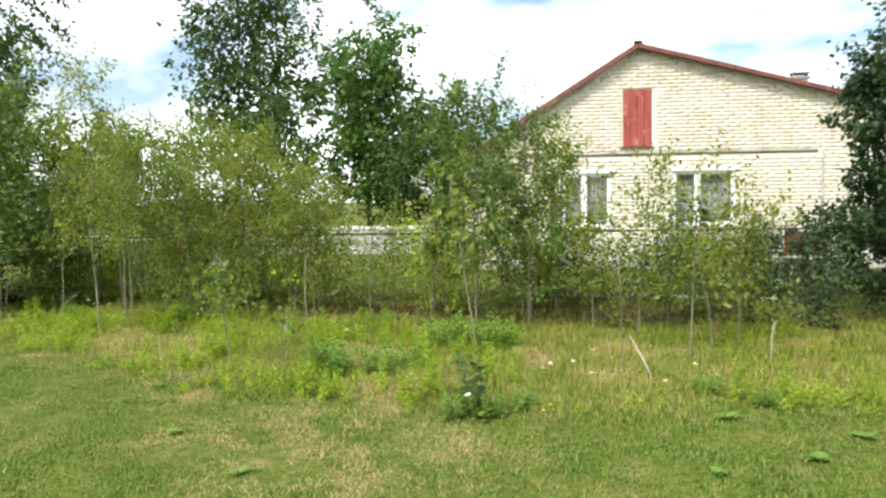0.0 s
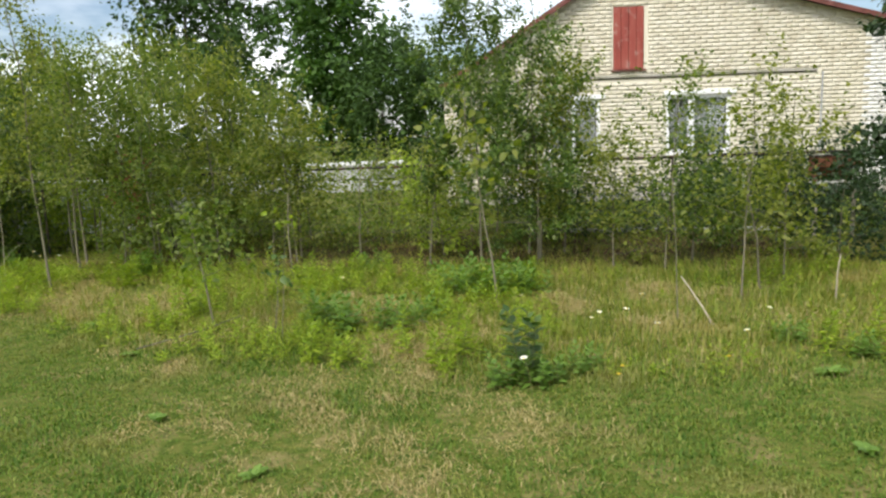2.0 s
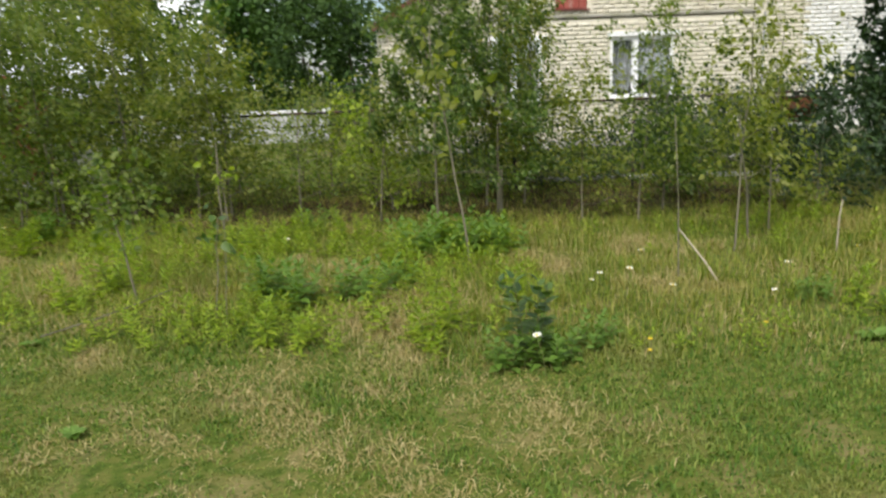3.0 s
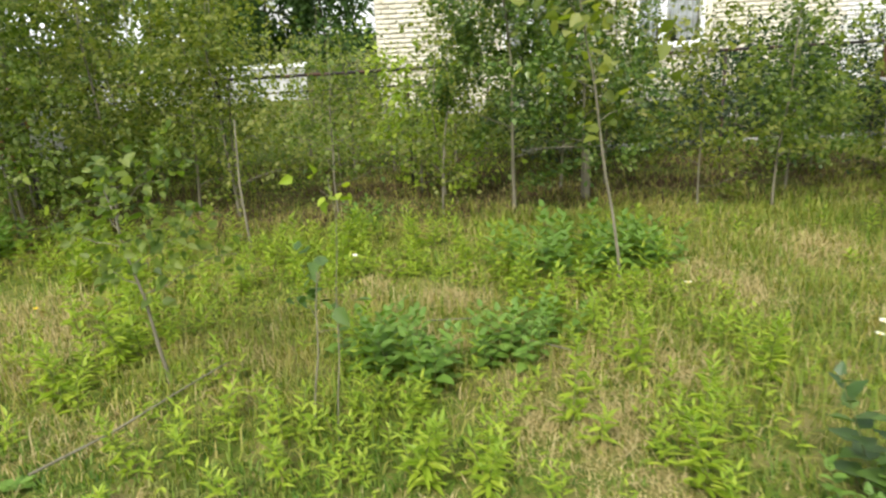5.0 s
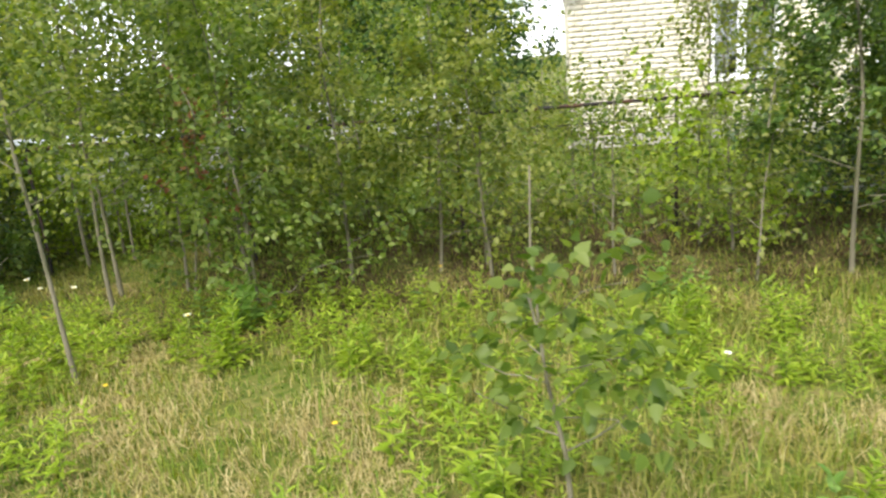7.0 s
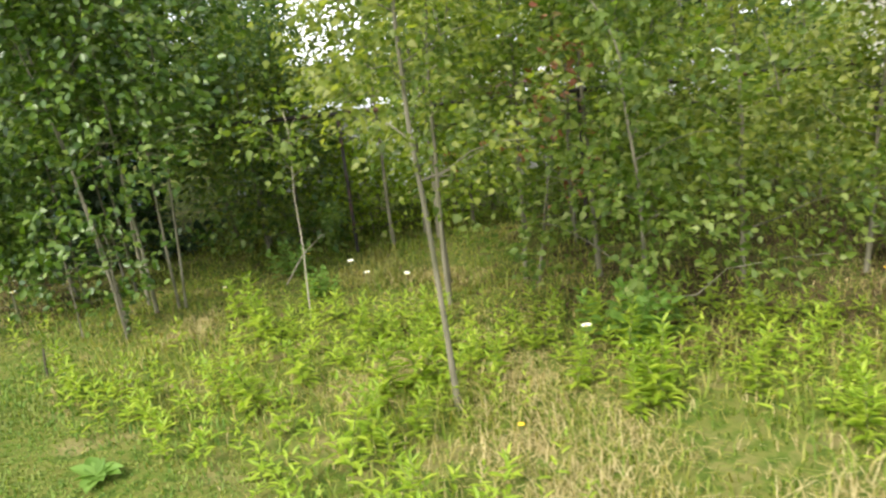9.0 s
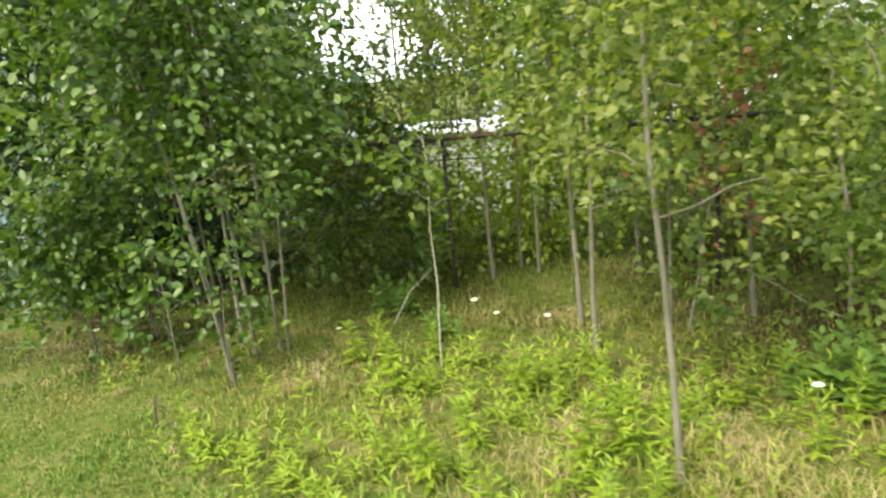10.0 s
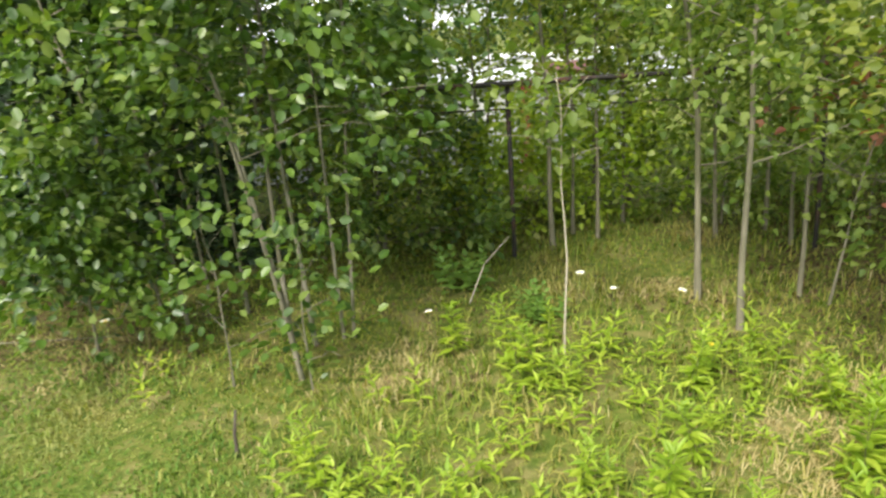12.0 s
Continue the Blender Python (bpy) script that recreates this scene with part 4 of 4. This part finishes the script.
def herb(name, label, material, height, count, size, shape, seed, category, group, spread=0.0, stems=1):
    """An upright stem with spirally set leaves that are larger below."""
    g = np.random.default_rng(seed)
    root = thing(name, label, category, group)
    for k in range(stems):
        a = g.uniform(0, 6.3)
        lx, ly = np.cos(a) * g.uniform(0.1, 0.35) * height, np.sin(a) * g.uniform(0.1, 0.35) * height
        ox, oy = (np.cos(a) * spread * g.uniform(0, 1), np.sin(a) * spread * g.uniform(0, 1)) if stems > 1 else (0, 0)
        hh = height * g.uniform(0.75, 1.1)
        s = np.linspace(0, 1, 5)
        tp = np.stack([ox + lx * s ** 1.5, oy + ly * s ** 1.5, hh * s - 0.03], 1)
        v, f = tube(tp, 0.0035 * (1 - 0.6 * s), 5)
        child("stem", tri_mesh("stem", v, f, M_STEM, True), root)
        q = np.linspace(0.18, 1.0, count)
        az = np.arange(count) * 2.4 + a
        p = np.stack([np.interp(q, s, tp[:, c]) for c in range(3)], 1)
        el = 0.15 + 0.9 * q ** 3 + g.normal(0, 0.15, count)
        d = np.stack([np.cos(az), np.sin(az), el], 1)
        n_ = np.stack([-np.cos(az) * el, -np.sin(az) * el, np.ones(count)], 1) + g.normal(0, 0.15, (count, 3))
        v, f = leaves(p, d, n_, size * (1.1 - 0.55 * q) * g.uniform(0.8, 1.2, count), shape)
        child("foliage", tri_mesh("foliage", v, f, material), root)
    return root


GOLD = "bright green goldenrod shoot with lance-shaped leaves"
protos = [herb("goldenrod", GOLD, M_HERB, h, n, s, LANCE, 100 + i, "wild herb", "goldenrod shoots", 0.07, k) for i, (h, n, s, k) in enumerate([(0.36, 22, 0.11, 1), (0.42, 26, 0.11, 2), (0.3, 18, 0.1, 2), (0.48, 28, 0.12, 2), (0.26, 16, 0.1, 1)])]
g = np.random.default_rng(77)
placed = 0
for _ in range(4000):
    hx, hy = g.uniform(-10, 3.4), g.uniform(4.8, 9.7)
    off = hy - float(edge_y(hx))
    if off < 0.0 or off > 3.2 or (hx < -7.6 and off > 0.8) or (hx < -8.6):
        continue
    dens = noise.noise((hx * 0.8, hy * 0.8, 21)) + 0.5 * noise.noise((hx * 2.4, hy * 2.4, 23)) + 0.3 + (0.25 if -7.0 < hx < -1.5 else 0.0) - (0.45 if hx > 0.0 else 0) - 0.55 * float(dry(hx, hy)[0]) - (0.15 if hx < -6 else 0.0)
    if g.uniform(0, 0.9) > dens:
        continue
    m = pose(hx, hy, ground_z(hx, hy), g.uniform(-8, 8), g.uniform(-8, 8), g.uniform(0, 360)) @ Matrix.Scale(g.uniform(0.5, 0.92), 4)
    src = protos[placed % 5]
    if placed < 5:
        src.matrix_basis = m
    else:
        c = copy_thing(src, pose(0, 0, 0))
        c.matrix_basis = m
    placed += 1
    if placed >= 300:
        break

# smaller shoots past those, joined
sm = []
tries = 0
while len(sm) < 900 and tries < 16000:
    tries += 1
    hx, hy = g.uniform(-10, 3.4), g.uniform(4.6, 9.7)
    off = hy - float(edge_y(hx))
    if off < -0.2 or off > 3.4 or (hx < -7.8 and off > 0.8) or hx < -9:
        continue
    if g.uniform(0, 0.9) > noise.noise((hx * 0.8, hy * 0.8, 21)) + 0.6 * noise.noise((hx * 2.4, hy * 2.4, 23)) + 0.4 - (0.35 if hx > 0.0 else 0) - 0.4 * float(dry(hx, hy)[0]):
        continue
    k = int(g.integers(8, 14))
    hh = g.uniform(0.08, 0.22) * g.uniform(0.7, 1.5)
    q = np.linspace(0.2, 1, k)
    az = np.arange(k) * 2.4 + g.uniform(0, 6)
    tip = g.normal(0, 0.05, 2)
    p = np.stack([hx + tip[0] * q, hy + tip[1] * q, ground_z(hx, hy) + hh * q], 1)
    el = 0.2 + 0.9 * q ** 2
    sm.append(leaves(p, np.stack([np.cos(az), np.sin(az), el], 1), np.stack([-np.cos(az) * el, -np.sin(az) * el, 1 + 0 * az], 1), g.uniform(0.045, 0.09) * (1.1 - 0.5 * q), LANCE))
v, f = join_arrays(sm)
tagged(new("young_shoots", tri_mesh("young_shoots", v, f, M_HERB)), "low carpet of bright green young herb shoots", "wild herbs", kind="stuff")

NET = "dark green clump of broad-leaved nettle-like herbs"
nets = [herb("nettle_clump", NET, M_NETTLE, 0.4, 14, 0.14, BROAD, 130 + i, "wild herb", "nettle clumps", 0.3, 9) for i in range(2)]
SPOTS = [(-0.7, 7.6, 0.85), (-0.4, 7.75, 0.8), (-0.95, 7.85, 0.8), (-0.15, 7.65, 0.75), (-0.6, 8.05, 0.85), (-2.05, 6.7, 0.75), (-1.8, 6.5, 0.7), (-1.4, 6.55, 0.65), (-1.15, 6.75, 0.6), (-0.25, 5.25, 0.55), (-0.5, 5.2, 0.5), (0.0, 5.35, 0.45), (1.6, 5.9, 0.4), (2.0, 5.6, 0.4), (-1.95, 9.3, 0.6), (-4.9, 9.3, 0.8), (-7.4, 10.5, 0.6), (-6.9, 10.0, 0.45)]
for i, (nx, ny, sc) in enumerate(SPOTS):
    m = pose(nx, ny, ground_z(nx, ny), 0, 0, i * 77) @ Matrix.Scale(sc, 4)
    if i < 2:
        nets[i].matrix_basis = m
    else:
        copy_thing(nets[i % 2], pose(0, 0, 0)).matrix_basis = m
dark = herb("dark_leaved_plant", "upright dark green plant with rounded leaves", M_ROSETTE, 0.55, 16, 0.12, ROUND, 140, "wild plant", "", 0.14, 4)
dark.matrix_basis = pose(-0.36, 5.32, 0, 0, 0, 20)

# broad-leaved rosettes in the short grass
ros = thing("leaf_rosette", "flat rosette of broad weed leaves in the lawn", "weed", "leaf rosettes")
gr = np.random.default_rng(9)
az = np.arange(11) * 2.4
v, f = leaves(np.stack([0 * az, 0 * az, 0.02 + 0 * az], 1), np.stack([np.cos(az), np.sin(az), 0.35 + gr.normal(0, 0.12, 11)], 1), np.tile([0, 0, 1.0], (11, 1)) + gr.normal(0, 0.15, (11, 3)), gr.uniform(0.09, 0.16, 11), BROAD)
child("foliage", tri_mesh("foliage", v, f, M_NETTLE), ros)
ROS = [(-6.96, 7.84, 1.2), (1.9, 4.4, 1.0), (1.2, 4.1, 0.8), (2.4, 4.9, 1.0), (1.55, 5.2, 1.1), (-1.8, 4.0, 0.8), (-2.3, 3.4, 0.8), (0.2, 3.6, 0.7), (0.9, 3.2, 0.7), (-1.2, 3.0, 0.7), (-2.6, 4.7, 0.8), (-3.4, 6.0, 0.8), (2.1, 3.6, 0.9), (-5.5, 9.0, 0.8), (-4.2, 6.9, 0.9)]
for i, (rx_, ry_, sc) in enumerate(ROS):
    sc *= 0.75
    m = pose(rx_, ry_, ground_z(rx_, ry_), 0, 0, i * 50) @ Matrix.Scale(sc, 4)
    if i:
        copy_thing(ros, pose(0, 0, 0)).matrix_basis = m
    else:
        ros.matrix_basis = m


def flower(name, label, petal_mat, radius, height, group):
    root = thing(name, label, "flower", group)
    v, f = tube([(0, 0, -0.02), (0.01, 0, height * 0.5), (0, 0.01, height)], [0.0025, 0.002, 0.002], 5)
    child("stem", tri_mesh("stem", v, f, M_STEM, True), root)
    n = 9
    a = np.linspace(0, 6.283, n, endpoint=False)
    v, f = leaves(np.tile([0, 0.01, height], (n, 1)), np.stack([np.cos(a), np.sin(a), 0.25 + 0 * a], 1), np.tile([0, 0, 1.0], (n, 1)), np.full(n, radius), BROAD * np.array([1.3, 1, 1]))
    child("petals", tri_mesh("petals", v, f, petal_mat), root)
    bm = bmesh.new()
    bmesh.ops.create_uvsphere(bm, u_segments=8, v_segments=5, radius=radius * 0.3, matrix=Matrix.Translation((0, 0.01, height)))
    part("heart", bm, M_YELLOW, root)
    return root


daisy = flower("daisy", "small white daisy in the grass", M_PETAL, 0.024, 0.22, "daisies")
FL = [(0.16, 6.1), (0.26, 6.2), (0.45, 6.2), (0.7, 6.55), (-6.55, 10.0), (-6.27, 9.9), (-6.72, 10.12), (-9.05, 9.5), (1.2, 5.6), (1.5, 6.1), (0.6, 5.7), (-0.35, 5.0), (-7.45, 9.7), (-9.5, 9.9), (2.2, 6.4), (-5.0, 8.9), (-2.1, 8.0), (-0.3, 6.9)]
for i, (fx, fy) in enumerate(FL):
    m = pose(fx, fy, ground_z(fx, fy), 8 * math.sin(i), 8 * math.cos(i * 2), i * 40) @ Matrix.Scale(0.85 + 0.1 * (i % 4), 4)
    if i:
        copy_thing(daisy, pose(0, 0, 0)).matrix_basis = m
    else:
        daisy.matrix_basis = m
yel = flower("yellow_flower", "small yellow wildflower in the grass", M_YELLOW, 0.016, 0.14, "yellow flowers")
for i, (fx, fy) in enumerate([(0.16, 4.9), (0.22, 5.05), (-3.9, 7.6), (-5.2, 8.2), (-6.2, 9.4), (-7.3, 10.6), (0.9, 5.2), (-3.5, 10.0)]):
    m = pose(fx, fy, ground_z(fx, fy), 0, 0, i * 40)
    if i:
        copy_thing(yel, pose(0, 0, 0)).matrix_basis = m
    else:
        yel.matrix_basis = m

# ---- sticks and stakes ----


def stick(name, label, points, r, material, category="stick"):
    p = np.array(points, float)
    o = p[0].copy()
    v, f = tube(p - o, np.linspace(r, r * 0.5, len(p)), 6)
    ob = new(name, tri_mesh(name, v, f, material, True))
    ob.location = o
    tagged(ob, label, category)


stick("dead_stick", "pale bare stick leaning in the grass", [(1.23, 6.39, -0.03), (1.17, 6.6, 0.14), (1.07, 6.86, 0.34)], 0.011, M_BARK_PALE)
stick("dead_branch", "grey fallen branch lying in the weeds", [(-3.35, 6.0, 0.05), (-3.1, 6.2, 0.08), (-2.9, 6.45, 0.1), (-2.68, 6.6, 0.16)], 0.006, M_BARK)
stick("dead_branch", "grey fallen branch lying in the weeds", [(-1.75, 7.15, 0.03), (-1.5, 6.95, 0.1), (-1.25, 6.7, 0.06), (-1.1, 6.5, 0.08)], 0.005, M_BARK)
stick("dead_stick", "thin pale twig standing in the grass", [(2.48, 7.07, -0.03), (2.5, 7.1, 0.3), (2.53, 7.12, 0.45)], 0.008, M_BARK_PALE)
stick("dead_sapling", "bare grey dead sapling with a broken top", [(2.1, 7.8, -0.05), (2.06, 7.8, 0.5), (1.95, 7.75, 0.9), (1.93, 7.75, 1.25)], 0.011, M_BARK, "dead sapling")
stake = thing("wooden_stake", "short weathered wooden stake with a thin cross pole", "stake", at=(0.11, 9.81, 0))
v, f = tube([(0, 0, -0.05), (0, 0.01, 0.25), (0.01, 0.02, 0.5)], [0.036, 0.034, 0.031], 7)
child("post", tri_mesh("post", v, f, M_BARK, True), stake)
v, f = tube([(0.03, -0.025, 0.47), (-0.3, -0.03, 0.485), (-0.55, -0.02, 0.49)], [0.008, 0.007, 0.005], 6)
child("cross_pole", tri_mesh("cross_pole", v, f, M_BARK, True), stake)
stick("dead_stick", "thin pale pole standing in the tall grass", [(0.97, 6.58, -0.05), (0.95, 6.59, 0.62), (0.91, 6.6, 1.22)], 0.006, M_BARK)
stick("dead_stick", "thin dead stem between the herbs", [(-2.87, 8.97, -0.03), (-2.9, 9.0, 0.5), (-2.88, 9.02, 1.0)], 0.012, M_BARK, "stick")
stick("dead_stick", "short dark stub in the lawn", [(-8.1, 8.74, -0.03), (-8.1, 8.75, 0.1), (-8.08, 8.75, 0.2)], 0.009, M_BARK_DARK)
stick("dead_branch", "thin branch lying on the lawn under the alder", [(-10.1, 9.7, 0.05), (-9.7, 9.72, 0.06), (-9.2, 9.8, 0.05)], 0.004, M_BARK)
stick("dead_stick", "leaning dead twig before the thicket", [(-7.35, 10.2, -0.02), (-7.25, 10.4, 0.2), (-7.1, 10.5, 0.34)], 0.005, M_BARK_PALE)

# ---- bricks of the gable, last ----
BW, BH, PX_, PZ_ = 0.249, 0.077, 0.258, 0.086


def brick_box(w):
    return np.array([(x, y, z) for x in (0, w) for y in (-0.001, 0.008) for z in (0, BH)], float), np.array([(0, 1, 3), (0, 3, 2), (4, 6, 7), (4, 7, 5), (0, 4, 5), (0, 5, 1), (1, 5, 7), (1, 7, 3), (0, 2, 6), (0, 6, 4)])


def in_wall(x0, x1, z0, z1):
    if x0 < HX0 or x1 > HX1 or z1 > min(roof_z(x0), roof_z(x1)) - 0.01 or (2.69 < z1 and z0 < 2.78 and x0 < 6.8):
        return False
    return not any(x1 > o[0] - 0.005 and x0 < o[1] + 0.005 and z1 > o[2] - 0.005 and z0 < o[3] + 0.005 for o in OPEN)


vv, ff = brick_box(BW)
brick_me = tri_mesh("brick", vv, ff, M_BRICK)
single, rest = [], []
g = np.random.default_rng(3)
row = 0
z = 0.21
while z < APZ:
    x = HX0 + 0.004 - (PX_ / 2 if row % 2 else 0)
    while x < HX1:
        x0, x1 = x, x + BW
        if in_wall(x0, x1, z, z + BH):
            (single if 2.2 < x0 < 7.0 and 0.9 < z < 2.7 and len(single) < 300 else rest).append((x0, z, BW))
        else:
            for a in (x0, x0 + BW / 2 + 0.006):
                if in_wall(a, a + BW / 2 - 0.006, z, z + BH):
                    rest.append((a, z, BW / 2 - 0.006))
        x += PX_
    z += PZ_
    row += 1
for bx, bz, _ in single:
    child("brick", brick_me, front).location = (bx, -0.003 * random.random(), bz)
for low, high, name, mat in ((-99, 7.74, "brickwork", M_BRICK_REST), (7.74, 99, "white_brickwork", M_BRICK_WHITE)):
    pieces = []
    for bx, bz, bw in rest:
        if low <= bx < high:
            v, f = brick_box(bw)
            pieces.append((v + np.array([bx, -0.004 * random.random(), bz]), f))
    v, f = join_arrays(pieces)
    tagged(child(name, tri_mesh(name, v, f, mat), front), kind="stuff")
